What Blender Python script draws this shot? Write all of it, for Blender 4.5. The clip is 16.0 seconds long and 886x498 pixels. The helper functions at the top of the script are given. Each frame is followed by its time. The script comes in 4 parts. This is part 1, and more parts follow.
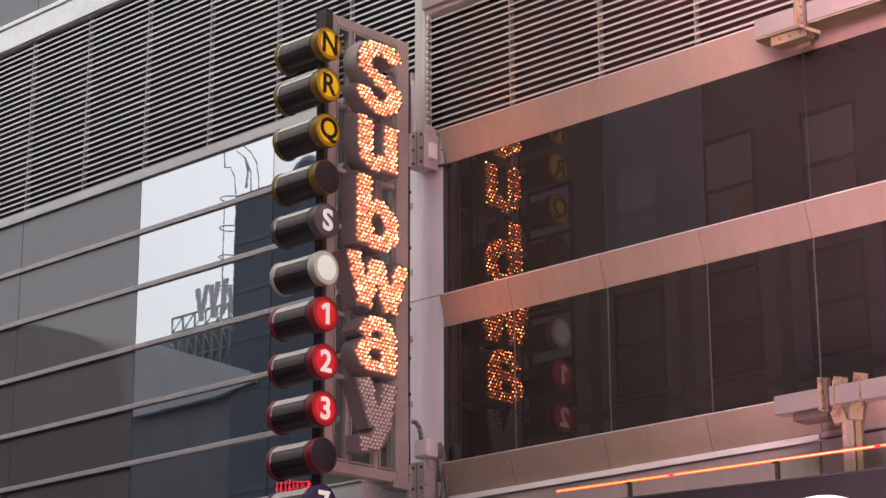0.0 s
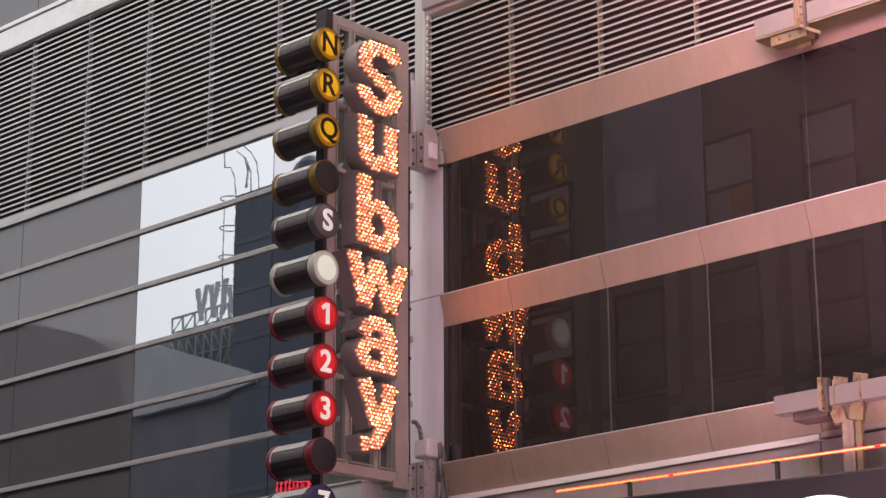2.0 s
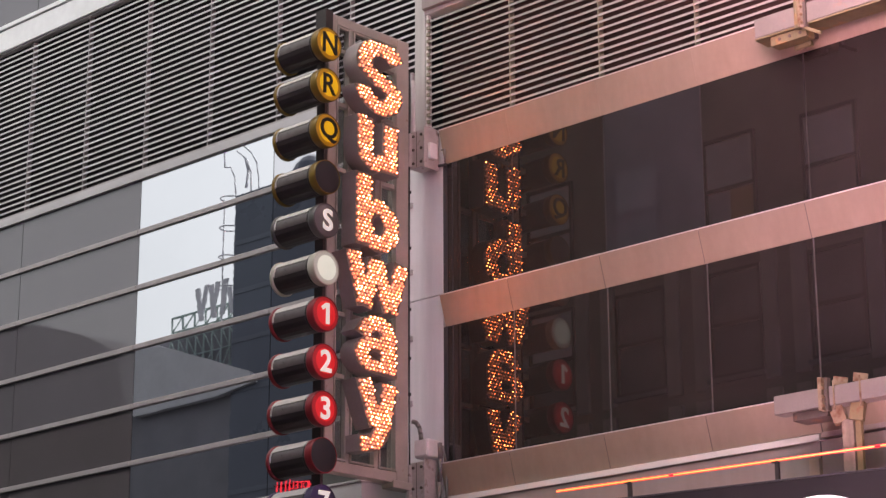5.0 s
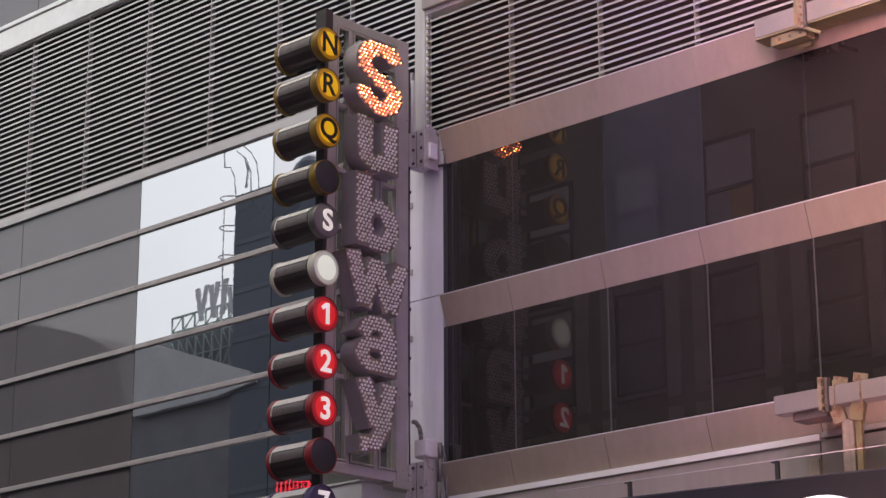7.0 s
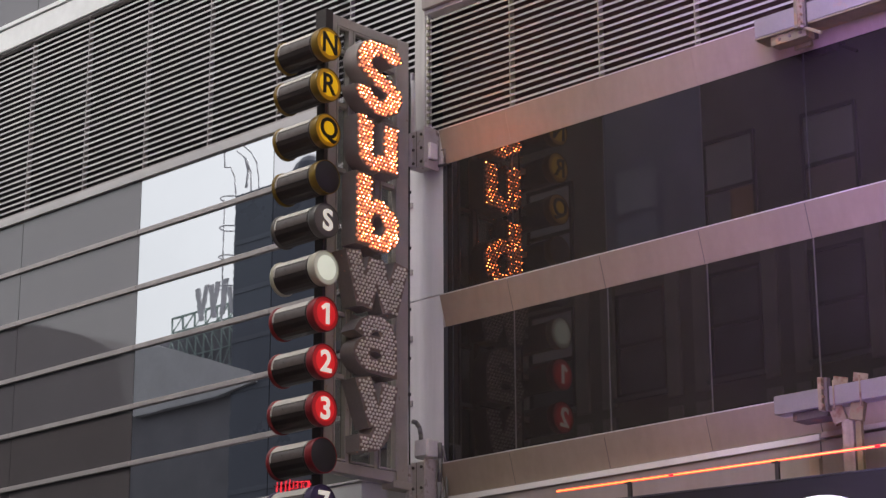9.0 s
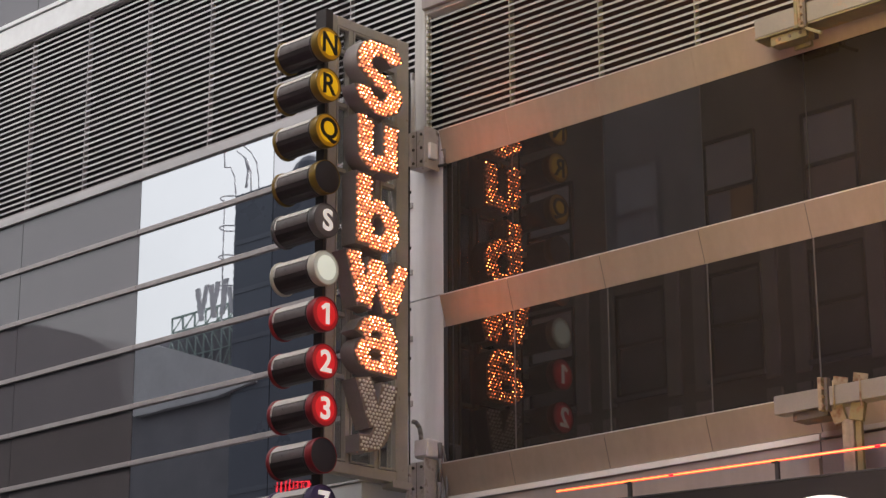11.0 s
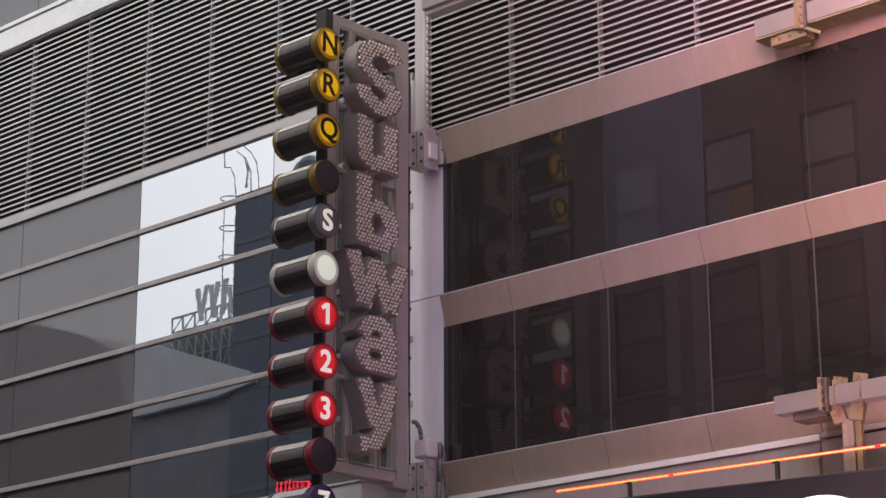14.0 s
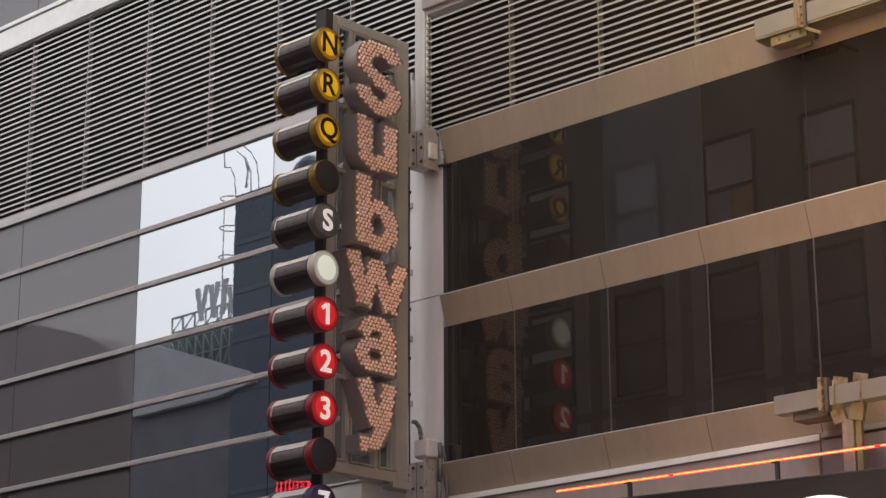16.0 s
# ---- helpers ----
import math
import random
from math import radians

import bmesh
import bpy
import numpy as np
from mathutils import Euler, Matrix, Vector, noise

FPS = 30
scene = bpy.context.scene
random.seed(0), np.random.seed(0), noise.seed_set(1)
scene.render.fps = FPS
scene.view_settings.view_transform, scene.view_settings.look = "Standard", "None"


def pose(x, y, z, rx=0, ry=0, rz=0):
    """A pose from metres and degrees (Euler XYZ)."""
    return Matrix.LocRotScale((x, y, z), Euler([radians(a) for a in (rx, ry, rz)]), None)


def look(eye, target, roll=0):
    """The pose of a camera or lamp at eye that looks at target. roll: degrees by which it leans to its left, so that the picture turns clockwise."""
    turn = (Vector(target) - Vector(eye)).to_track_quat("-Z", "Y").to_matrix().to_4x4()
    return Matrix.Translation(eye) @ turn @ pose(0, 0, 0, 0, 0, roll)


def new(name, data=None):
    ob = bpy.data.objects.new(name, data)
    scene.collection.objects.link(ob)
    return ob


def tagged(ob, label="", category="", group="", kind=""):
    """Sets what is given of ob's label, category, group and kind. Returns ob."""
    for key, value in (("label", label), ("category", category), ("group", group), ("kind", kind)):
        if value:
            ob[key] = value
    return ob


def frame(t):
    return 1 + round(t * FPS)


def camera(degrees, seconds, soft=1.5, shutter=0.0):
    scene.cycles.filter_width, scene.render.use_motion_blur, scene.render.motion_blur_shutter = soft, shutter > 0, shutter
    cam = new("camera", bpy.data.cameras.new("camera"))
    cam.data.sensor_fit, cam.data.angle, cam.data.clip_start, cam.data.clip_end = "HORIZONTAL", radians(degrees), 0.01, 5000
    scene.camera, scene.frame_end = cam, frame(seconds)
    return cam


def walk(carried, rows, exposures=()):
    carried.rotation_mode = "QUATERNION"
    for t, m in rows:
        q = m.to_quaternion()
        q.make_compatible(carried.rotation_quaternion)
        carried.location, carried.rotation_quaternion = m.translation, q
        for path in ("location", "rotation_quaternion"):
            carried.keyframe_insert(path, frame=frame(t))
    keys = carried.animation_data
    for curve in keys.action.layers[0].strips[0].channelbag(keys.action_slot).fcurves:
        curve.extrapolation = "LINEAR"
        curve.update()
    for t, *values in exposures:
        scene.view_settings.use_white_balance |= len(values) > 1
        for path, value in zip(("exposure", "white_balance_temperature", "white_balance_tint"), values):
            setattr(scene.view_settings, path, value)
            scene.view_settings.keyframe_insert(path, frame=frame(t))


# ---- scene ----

cam = camera(23.79, 16.0, soft=1.45)
EYE = Vector((30.457, -32.387, 1.7))
AIM = Vector((-0.6563, 0.6969, 0.2893))
CAM_POSE = look(EYE, EYE + AIM * 50, -0.206)
walk(cam, [(0.0, CAM_POSE), (16.0, CAM_POSE)])

# ---- light ----
world = bpy.data.worlds.new("world")
scene.world = world
world.use_nodes = True
wn, wl = world.node_tree.nodes, world.node_tree.links
sky = wn.new("ShaderNodeTexSky")
sky.sky_type = "NISHITA"
sky.sun_disc = False
sky.sun_elevation, sky.sun_rotation = radians(52), radians(188)
sky.dust_density, sky.air_density, sky.ozone_density = 6.0, 1.0, 1.0
fade = wn.new("ShaderNodeHueSaturation")
fade.inputs["Saturation"].default_value = 0.22
wl.new(sky.outputs[0], fade.inputs["Color"])
wl.new(fade.outputs[0], wn["Background"].inputs["Color"])
wn["Background"].inputs["Strength"].default_value = 0.145
sun_data = bpy.data.lights.new("sun", "SUN")
sun_data.energy, sun_data.angle, sun_data.color = 1.15, radians(28), (1.0, 0.96, 0.92)
sun = new("sun", sun_data)
sun.matrix_world = look((0, -30, 60), (4, 0, 18))
scene.view_settings.exposure = 0.0


# ---- materials ----
def mat(name, color, rough=0.5, metal=0.0, var=0.12, scale=1.5, grain=25.0, bump=0.1, ior=1.45, dist=0.01, piece=0.0, rust=None, rust_amount=0.5, streak=0.0):
    """Painted, metal or glass surface with stains at a large scale and grain at a small one."""
    m = bpy.data.materials.new(name)
    m.use_nodes = True
    n, l = m.node_tree.nodes, m.node_tree.links
    b = n["Principled BSDF"]
    co = n.new("ShaderNodeTexCoord")
    big, small = n.new("ShaderNodeTexNoise"), n.new("ShaderNodeTexNoise")
    big.inputs["Scale"].default_value, big.inputs["Detail"].default_value = scale, 6
    small.inputs["Scale"].default_value, small.inputs["Detail"].default_value = grain, 3
    l.new(co.outputs["Object"], big.inputs["Vector"])
    l.new(co.outputs["Object"], small.inputs["Vector"])
    add = n.new("ShaderNodeMath")
    add.operation = "MULTIPLY_ADD"
    l.new(small.outputs["Fac"], add.inputs[0])
    add.inputs[1].default_value = 0.4
    l.new(big.outputs["Fac"], add.inputs[2])
    ramp = n.new("ShaderNodeMapRange")
    ramp.inputs["From Min"].default_value, ramp.inputs["From Max"].default_value = 0.4, 1.0
    ramp.inputs["To Min"].default_value, ramp.inputs["To Max"].default_value = 1 - var, 1 + var
    l.new(add.outputs[0], ramp.inputs["Value"])
    value = ramp.outputs[0]
    if piece:
        info = n.new("ShaderNodeObjectInfo")
        pr = n.new("ShaderNodeMapRange")
        pr.inputs["To Min"].default_value, pr.inputs["To Max"].default_value = 1 - piece, 1 + piece
        l.new(info.outputs["Random"], pr.inputs["Value"])
        mul = n.new("ShaderNodeMath")
        mul.operation = "MULTIPLY"
        l.new(value, mul.inputs[0])
        l.new(pr.outputs[0], mul.inputs[1])
        value = mul.outputs[0]
    if streak:
        mp, st, sm = n.new("ShaderNodeMapping"), n.new("ShaderNodeTexNoise"), n.new("ShaderNodeMapRange")
        mp.inputs["Scale"].default_value = (5.0, 5.0, 0.35)
        st.inputs["Scale"].default_value, st.inputs["Detail"].default_value = 1.0, 5
        sm.inputs["From Min"].default_value, sm.inputs["From Max"].default_value = 0.35, 0.7
        sm.inputs["To Min"].default_value, sm.inputs["To Max"].default_value = 1 + 0.4 * streak, 1 - streak
        l.new(co.outputs["Object"], mp.inputs["Vector"])
        l.new(mp.outputs[0], st.inputs["Vector"])
        l.new(st.outputs["Fac"], sm.inputs["Value"])
        sx = n.new("ShaderNodeMath")
        sx.operation = "MULTIPLY"
        l.new(value, sx.inputs[0])
        l.new(sm.outputs[0], sx.inputs[1])
        value = sx.outputs[0]
    mix = n.new("ShaderNodeVectorMath")
    mix.operation = "SCALE"
    mix.inputs[0].default_value = color
    l.new(value, mix.inputs["Scale"])
    col = mix.outputs[0]
    if rust:
        spots = n.new("ShaderNodeTexNoise")
        spots.inputs["Scale"].default_value, spots.inputs["Detail"].default_value = 4.0, 8
        l.new(co.outputs["Object"], spots.inputs["Vector"])
        sr = n.new("ShaderNodeMapRange")
        sr.inputs["From Min"].default_value, sr.inputs["From Max"].default_value = 0.7 - 0.3 * rust_amount, 0.8 - 0.25 * rust_amount
        l.new(spots.outputs["Fac"], sr.inputs["Value"])
        rm = n.new("ShaderNodeMix")
        rm.data_type = "RGBA"
        l.new(sr.outputs[0], rm.inputs["Factor"])
        l.new(col, rm.inputs["A"])
        rm.inputs["B"].default_value = (*rust, 1)
        col = rm.outputs["Result"]
    l.new(col, b.inputs["Base Color"])
    rr = n.new("ShaderNodeMapRange")
    rr.inputs["To Min"].default_value, rr.inputs["To Max"].default_value = max(0, rough - 0.08), min(1, rough + 0.08)
    if rough > 0.1:
        l.new(big.outputs["Fac"], rr.inputs["Value"])
        l.new(rr.outputs[0], b.inputs["Roughness"])
    else:
        b.inputs["Roughness"].default_value = rough
    b.inputs["Metallic"].default_value = metal
    b.inputs["IOR"].default_value = ior
    if bump:
        bp = n.new("ShaderNodeBump")
        bp.inputs["Strength"].default_value, bp.inputs["Distance"].default_value = bump, dist
        l.new(add.outputs[0], bp.inputs["Height"])
        l.new(bp.outputs[0], b.inputs["Normal"])
    return m


def glow(name, color, strength, base=(0.5, 0.5, 0.5), vary=False):
    m = mat(name, base, 0.4, bump=0)
    b = m.node_tree.nodes["Principled BSDF"]
    if vary:
        n, l = m.node_tree.nodes, m.node_tree.links
        geo, span = n.new("ShaderNodeNewGeometry"), n.new("ShaderNodeMapRange")
        span.inputs["To Min"].default_value, span.inputs["To Max"].default_value = 0.12 * strength, 16.0 * strength
        curve = n.new("ShaderNodeMath")
        curve.operation = "POWER"
        curve.inputs[1].default_value = 4.5
        l.new(geo.outputs["Random Per Island"], curve.inputs[0])
        l.new(curve.outputs[0], span.inputs["Value"])
        l.new(span.outputs[0], b.inputs["Emission Strength"])
    b.inputs["Emission Color"].default_value = (*color, 1)
    b.inputs["Emission Strength"].default_value = strength
    return m


M_ASPHALT = mat("asphalt", (0.05, 0.05, 0.052), 0.85, var=0.3, grain=60)
M_BAND = mat("pink_beige_panel", (0.30, 0.238, 0.185), 0.4, var=0.09, scale=0.8, grain=9, bump=0.02, piece=0.05, ior=1.6, streak=0.07)
M_BAND_EDGE = mat("pale_metal_strip", (0.66, 0.63, 0.60), 0.4, var=0.08)
M_PIER = mat("grey_painted_panel", (0.69, 0.66, 0.68), 0.45, var=0.07, scale=0.7, bump=0.04, streak=0.08)
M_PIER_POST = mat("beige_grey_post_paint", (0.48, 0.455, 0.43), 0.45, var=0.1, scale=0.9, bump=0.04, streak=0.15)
M_LOWER = mat("pale_pink_panel", (0.28, 0.235, 0.22), 0.5, var=0.08, scale=0.8, bump=0.05, streak=0.06)
M_SLAT = mat("grey_aluminium_slat", (0.57, 0.55, 0.565), 0.42, 0.0, var=0.1, scale=2, bump=0.03, piece=0.06)
M_SLAT_PINK = mat("beige_aluminium_slat", (0.37, 0.35, 0.33), 0.42, 0.0, var=0.1, scale=2, bump=0.03, piece=0.06)
# near-black backing colours stand in for the shade inside the louvre voids
M_VOID = mat("plenum_shade", (0.022, 0.018, 0.019), 0.9, var=0.3, bump=0)
M_VOID_RED = mat("reddish_plenum_shade", (0.05, 0.026, 0.022), 0.9, var=0.3, bump=0)
M_MULLION = mat("brushed_mullion", (0.42, 0.38, 0.38), 0.4, 0.3, var=0.1, scale=3)
M_LOUVRE_POST = mat("dirty_olive_louvre_post", (0.27, 0.25, 0.185), 0.6, 0.0, var=0.25, scale=4)
M_FRAME_L = mat("pale_frame_trim", (0.5, 0.48, 0.49), 0.45, 0.1, var=0.1, scale=1.0)
M_WHITE_BAND = mat("white_fascia", (0.78, 0.78, 0.79), 0.5, var=0.1, scale=0.8, grain=5)
M_MIRROR = mat("mirror_coated_glass", (0.92, 0.94, 0.97), 0.01, 1.0, var=0.02, scale=0.5, grain=1.2, bump=0.05, dist=0.012)
M_TINT = mat("blue_grey_coated_glass", (0.80, 0.80, 0.84), 0.015, 1.0, var=0.04, scale=0.5, grain=1.2, bump=0.05, dist=0.012)
M_GREY_PANEL = mat("grey_spandrel_glass", (0.128, 0.12, 0.134), 0.02, 0.0, var=0.05, scale=0.3, grain=1.0, bump=0.03, dist=0.01, ior=1.95, piece=0.05)
# darker copy for lower rows: the far buildings' dark reflection put into the colour
M_DARK_PANEL = mat("spandrel_glass_dark_reflection", (0.10, 0.09, 0.095), 0.06, 0.0, var=0.06, scale=0.3, grain=1.0, bump=0.03, dist=0.01, ior=1.8, piece=0.05)
M_GLASS = mat("dark_tinted_glass", (0.022, 0.019, 0.0175), 0.015, 0.0, var=0.2, scale=0.4, grain=1.0, bump=0.02, dist=0.006, ior=1.66)
M_WFRAME = mat("dark_window_frame", (0.06, 0.06, 0.065), 0.4, 0.4)
M_DARKBAR = mat("matt_black_glazing_bar", (0.018, 0.016, 0.016), 0.8, bump=0)
M_THIN = mat("grey_glazing_bar", (0.11, 0.10, 0.10), 0.4, 0.3)
M_STEEL = mat("warm_grey_frame_paint", (0.41, 0.38, 0.325), 0.45, 0.0, var=0.12, scale=2, rust=(0.22, 0.15, 0.11), rust_amount=0.15)
M_SCREEN = mat("dark_mesh_screen", (0.10, 0.092, 0.085), 0.4, var=0.1, bump=0)
_n, _l = M_SCREEN.node_tree.nodes, M_SCREEN.node_tree.links
_mix, _clear = _n.new("ShaderNodeMixShader"), _n.new("ShaderNodeBsdfTransparent")
_mix.inputs[0].default_value = 0.72
_l.new(_n["Principled BSDF"].outputs[0], _mix.inputs[1])
_l.new(_clear.outputs[0], _mix.inputs[2])
_l.new(_mix.outputs[0], _n["Material Output"].inputs["Surface"])
M_POST_DARK = mat("dark_brown_channel", (0.05, 0.042, 0.04), 0.5, 0.2)
M_HOUSING = mat("mauve_brown_letter_side", (0.30, 0.265, 0.25), 0.38, 0.0, var=0.15, scale=2)
M_FACE = mat("brown_letter_face", (0.24, 0.18, 0.145), 0.5, var=0.15)
M_BULB = mat("pale_bulb_glass", (0.80, 0.74, 0.65), 0.15, var=0.1, bump=0)
M_DRUM = mat("dark_brown_drum", (0.05, 0.04, 0.038), 0.35, 0.0, var=0.2, scale=3, bump=0.05)
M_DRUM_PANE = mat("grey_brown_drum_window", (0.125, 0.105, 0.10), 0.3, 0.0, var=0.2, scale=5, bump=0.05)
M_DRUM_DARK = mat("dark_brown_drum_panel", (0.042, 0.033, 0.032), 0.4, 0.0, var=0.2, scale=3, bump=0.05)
# pale grey for the drum trim and for the sky sheen painted on top
M_DRUM_EDGE = mat("drum_trim_and_sky_sheen", (0.62, 0.58, 0.54), 0.5, 0.0, var=0.2, scale=4)
M_YELLOW = mat("yellow_ring", (0.19, 0.115, 0.015), 0.35, var=0.25, scale=4)
M_RED = mat("red_ring", (0.24, 0.022, 0.028), 0.35, var=0.25, scale=4)
M_GREY_RING = mat("grey_ring", (0.12, 0.11, 0.105), 0.4, 0.2, var=0.15, scale=4)
M_CREAM = mat("cream_ring", (0.5, 0.47, 0.38), 0.4, var=0.1, scale=4)
M_PURPLE = mat("violet_ring", (0.05, 0.03, 0.09), 0.4)
M_OFF = mat("unlit_dark_face", (0.034, 0.032, 0.034), 0.45, var=0.1)
M_YELLOW_FACE = glow("lit_yellow_face", (1.0, 0.55, 0.0), 0.42, (0.7, 0.42, 0.02))
M_RED_FACE = glow("lit_red_face", (1.0, 0.02, 0.025), 0.4, (0.5, 0.03, 0.035))
M_GREY_FACE = mat("grey_face", (0.17, 0.155, 0.15), 0.4)
# weaker emission paints the light falloff towards the edge of the lit faces
M_YELLOW_RIM = glow("yellow_face_falloff", (1.0, 0.42, 0.0), 0.10, (0.5, 0.27, 0.015))
M_RED_RIM = glow("red_face_falloff", (1.0, 0.02, 0.02), 0.14, (0.4, 0.02, 0.028))
M_CREAM_RIM = glow("cream_face_falloff", (0.9, 0.9, 0.72), 0.2, (0.42, 0.41, 0.35))
M_CREAM_FACE = glow("lit_cream_face", (0.9, 0.93, 0.78), 0.55, (0.45, 0.45, 0.39))
M_PURPLE_FACE = mat("violet_face", (0.06, 0.04, 0.11), 0.4)
M_BLACK = mat("black_glyph", (0.015, 0.012, 0.01), 0.5, bump=0)
M_WHITE_GLYPH = glow("lit_white_glyph", (1.0, 0.9, 0.8), 0.45, (0.8, 0.78, 0.72))
M_GLOW = glow("amber_bulb_glow", (1.0, 0.29, 0.12), 0.60, (0.5, 0.3, 0.2))
M_GLOW_TIP = glow("hot_bulb_tip", (1.0, 0.15, 0.033), 44.0, (0.9, 0.6, 0.4), vary=True)
M_NEON = glow("orange_neon_glow", (1.0, 0.24, 0.05), 3.2, (0.8, 0.2, 0.1))
M_NEON_RED = glow("red_neon_glow_and_halo", (1.0, 0.012, 0.04), 1.0, (0.6, 0.05, 0.05))
M_TUBE = mat("clear_grey_tube", (0.5, 0.45, 0.46), 0.25, var=0.05)
M_BEAM = mat("weathered_grey_beam", (0.215, 0.20, 0.18), 0.5, 0.15, var=0.12, scale=2, rust=(0.27, 0.19, 0.15), rust_amount=0.18)
M_RUST = mat("rusty_bracket_steel", (0.24, 0.19, 0.12), 0.65, 0.1, var=0.25, scale=5, rust=(0.15, 0.08, 0.04), rust_amount=0.6)
M_OLIVE = mat("yellowed_steel", (0.20, 0.165, 0.085), 0.6, 0.2, var=0.2, scale=4, rust=(0.2, 0.1, 0.05), rust_amount=0.4)
M_DARK_STEEL = mat("dark_steel_and_beam_shade", (0.10, 0.082, 0.07), 0.6, 0.2, var=0.25, scale=4, rust=(0.2, 0.1, 0.06), rust_amount=0.4)
M_POST_RUST = mat("streaked_rusty_post", (0.24, 0.20, 0.155), 0.6, 0.1, var=0.25, scale=5, rust=(0.17, 0.10, 0.06), rust_amount=0.5, streak=0.3)
M_UNDER = mat("ochre_stained_steel", (0.18, 0.16, 0.085), 0.6, 0.0, var=0.25, scale=3, rust=(0.25, 0.16, 0.07), rust_amount=0.5)
M_BOARD = mat("black_board", (0.012, 0.011, 0.012), 0.45, var=0.2)
M_WHITE_LIT = glow("lit_white_shape", (1, 1, 1), 0.6, (0.8, 0.8, 0.8))
M_BRACKET = mat("pale_bracket_paint", (0.44, 0.40, 0.375), 0.5, 0.0, var=0.15, scale=4, rust=(0.16, 0.11, 0.08), rust_amount=0.35)
M_BOX = mat("pale_junction_box", (0.72, 0.68, 0.67), 0.5, var=0.1, scale=5)
M_CABLE = mat("black_cable", (0.03, 0.028, 0.028), 0.6)
M_CONDUIT = mat("grey_conduit", (0.16, 0.145, 0.14), 0.45, 0.3)
M_CANOPY = mat("pale_grey_canopy", (0.6, 0.6, 0.6), 0.5, var=0.08, scale=0.7)
M_BRICK = mat("dark_brick_facade", (0.36, 0.335, 0.28), 0.8, var=0.25, scale=0.6)
M_FAR_GLASS = mat("far_window_glass", (0.62, 0.64, 0.72), 0.2, 0.0, var=0.2, scale=0.3, bump=0)
M_FAR_DARK = mat("far_dark_window_glass", (0.17, 0.175, 0.19), 0.25, 0.0, var=0.5, scale=0.5, bump=0)
M_FAR_ROSE = mat("far_rose_blind", (0.74, 0.60, 0.54), 0.7, bump=0)
M_PILASTER = mat("weathered_stone_pilaster", (0.60, 0.57, 0.50), 0.8, var=0.25, scale=0.8)
M_FAR_BLIND = mat("far_window_blind", (0.80, 0.80, 0.82), 0.7, bump=0)
M_AMBER_ROOM = glow("far_lit_room", (1.0, 0.45, 0.15), 0.16, (0.4, 0.25, 0.15))
M_TOWER = mat("blue_grey_tower", (0.135, 0.15, 0.19), 0.3, 0.2, var=0.15, scale=0.2)
M_TOWER_LINE = mat("tower_floor_line", (0.17, 0.185, 0.225), 0.4, 0.1, var=0.15, scale=0.4)
M_ROOF_SIGN = mat("grey_roof_sign", (0.85, 0.83, 0.87), 0.5)
M_ROOF_GREEN = mat("green_steel_truss", (0.42, 0.52, 0.49), 0.6)
M_GLASS_BLUE = mat("bluish_tinted_glass", (0.027, 0.0265, 0.029), 0.015, 0.0, var=0.25, scale=0.4, grain=1.0, bump=0.02, dist=0.006, ior=1.66)
M_STONE = mat("grey_stone_facade", (0.30, 0.295, 0.32), 0.8, var=0.2, scale=0.5)
# glowing faces of two unseen columns, added only to tint the facade
M_LIGHT_PINK = glow("pink_added_light", (1.0, 0.49, 0.57), 40.0, (0.05, 0.05, 0.05))
M_LIGHT_VIOLET = glow("violet_added_light", (0.48, 0.29, 1.0), 30.0, (0.05, 0.05, 0.05))
M_LIGHT_AMBER = glow("amber_added_light", (1.0, 0.66, 0.15), 10.0, (0.05, 0.05, 0.05))
M_NEON_HOTEL = glow("red_neon_letter", (1.0, 0.03, 0.05), 1.4, (0.5, 0.05, 0.05))


# ---- mesh helpers ----
def mesh_of(bm, name, materials):
    bmesh.ops.recalc_face_normals(bm, faces=bm.faces)
    me = bpy.data.meshes.new(name)
    bm.to_mesh(me)
    bm.free()
    for m in materials if isinstance(materials, (list, tuple)) else [materials]:
        me.materials.append(m)
    return me


def hang(ob, parent):
    ob.parent = parent
    if parent.type == "EMPTY":
        ob.matrix_parent_inverse = Matrix.Translation(parent.location).inverted()
    return ob


def part(name, bm, material, parent, label=""):
    ob = new(name, mesh_of(bm, name, material))
    hang(ob, parent)
    return tagged(ob, label)


def piece(name, me, parent, at=(0, 0, 0), turn=(0, 0, 0), label=""):
    """Another object on shared mesh data, under its parent."""
    ob = new(name, me)
    hang(ob, parent)
    ob.matrix_basis = pose(*at, *turn)
    return tagged(ob, label)


def thing(name, at, label, category="", kind="", group=""):
    ob = new(name)
    ob.location = at
    ob.empty_display_size = 0.2
    return tagged(ob, label, category, group, kind)


def box(bm, x0, x1, y0, y1, z0, z1, bevel=0.0, turn=None, index=0):
    g = bmesh.ops.create_cube(bm, size=1)
    vs = g["verts"]
    for v in vs:
        v.co = Vector(((x0 + x1) / 2 + v.co.x * (x1 - x0), (y0 + y1) / 2 + v.co.y * (y1 - y0), (z0 + z1) / 2 + v.co.z * (z1 - z0)))
    if turn:
        bmesh.ops.transform(bm, matrix=turn, verts=vs)
    for f in {f for v in vs for f in v.link_faces}:
        f.material_index = index
    if bevel:
        es = list({e for v in vs for e in v.link_edges})
        bmesh.ops.bevel(bm, geom=es, offset=bevel, segments=2, affect="EDGES", profile=0.5)
    return bm


def a_box(*a, **k):
    return box(bmesh.new(), *a, **k)


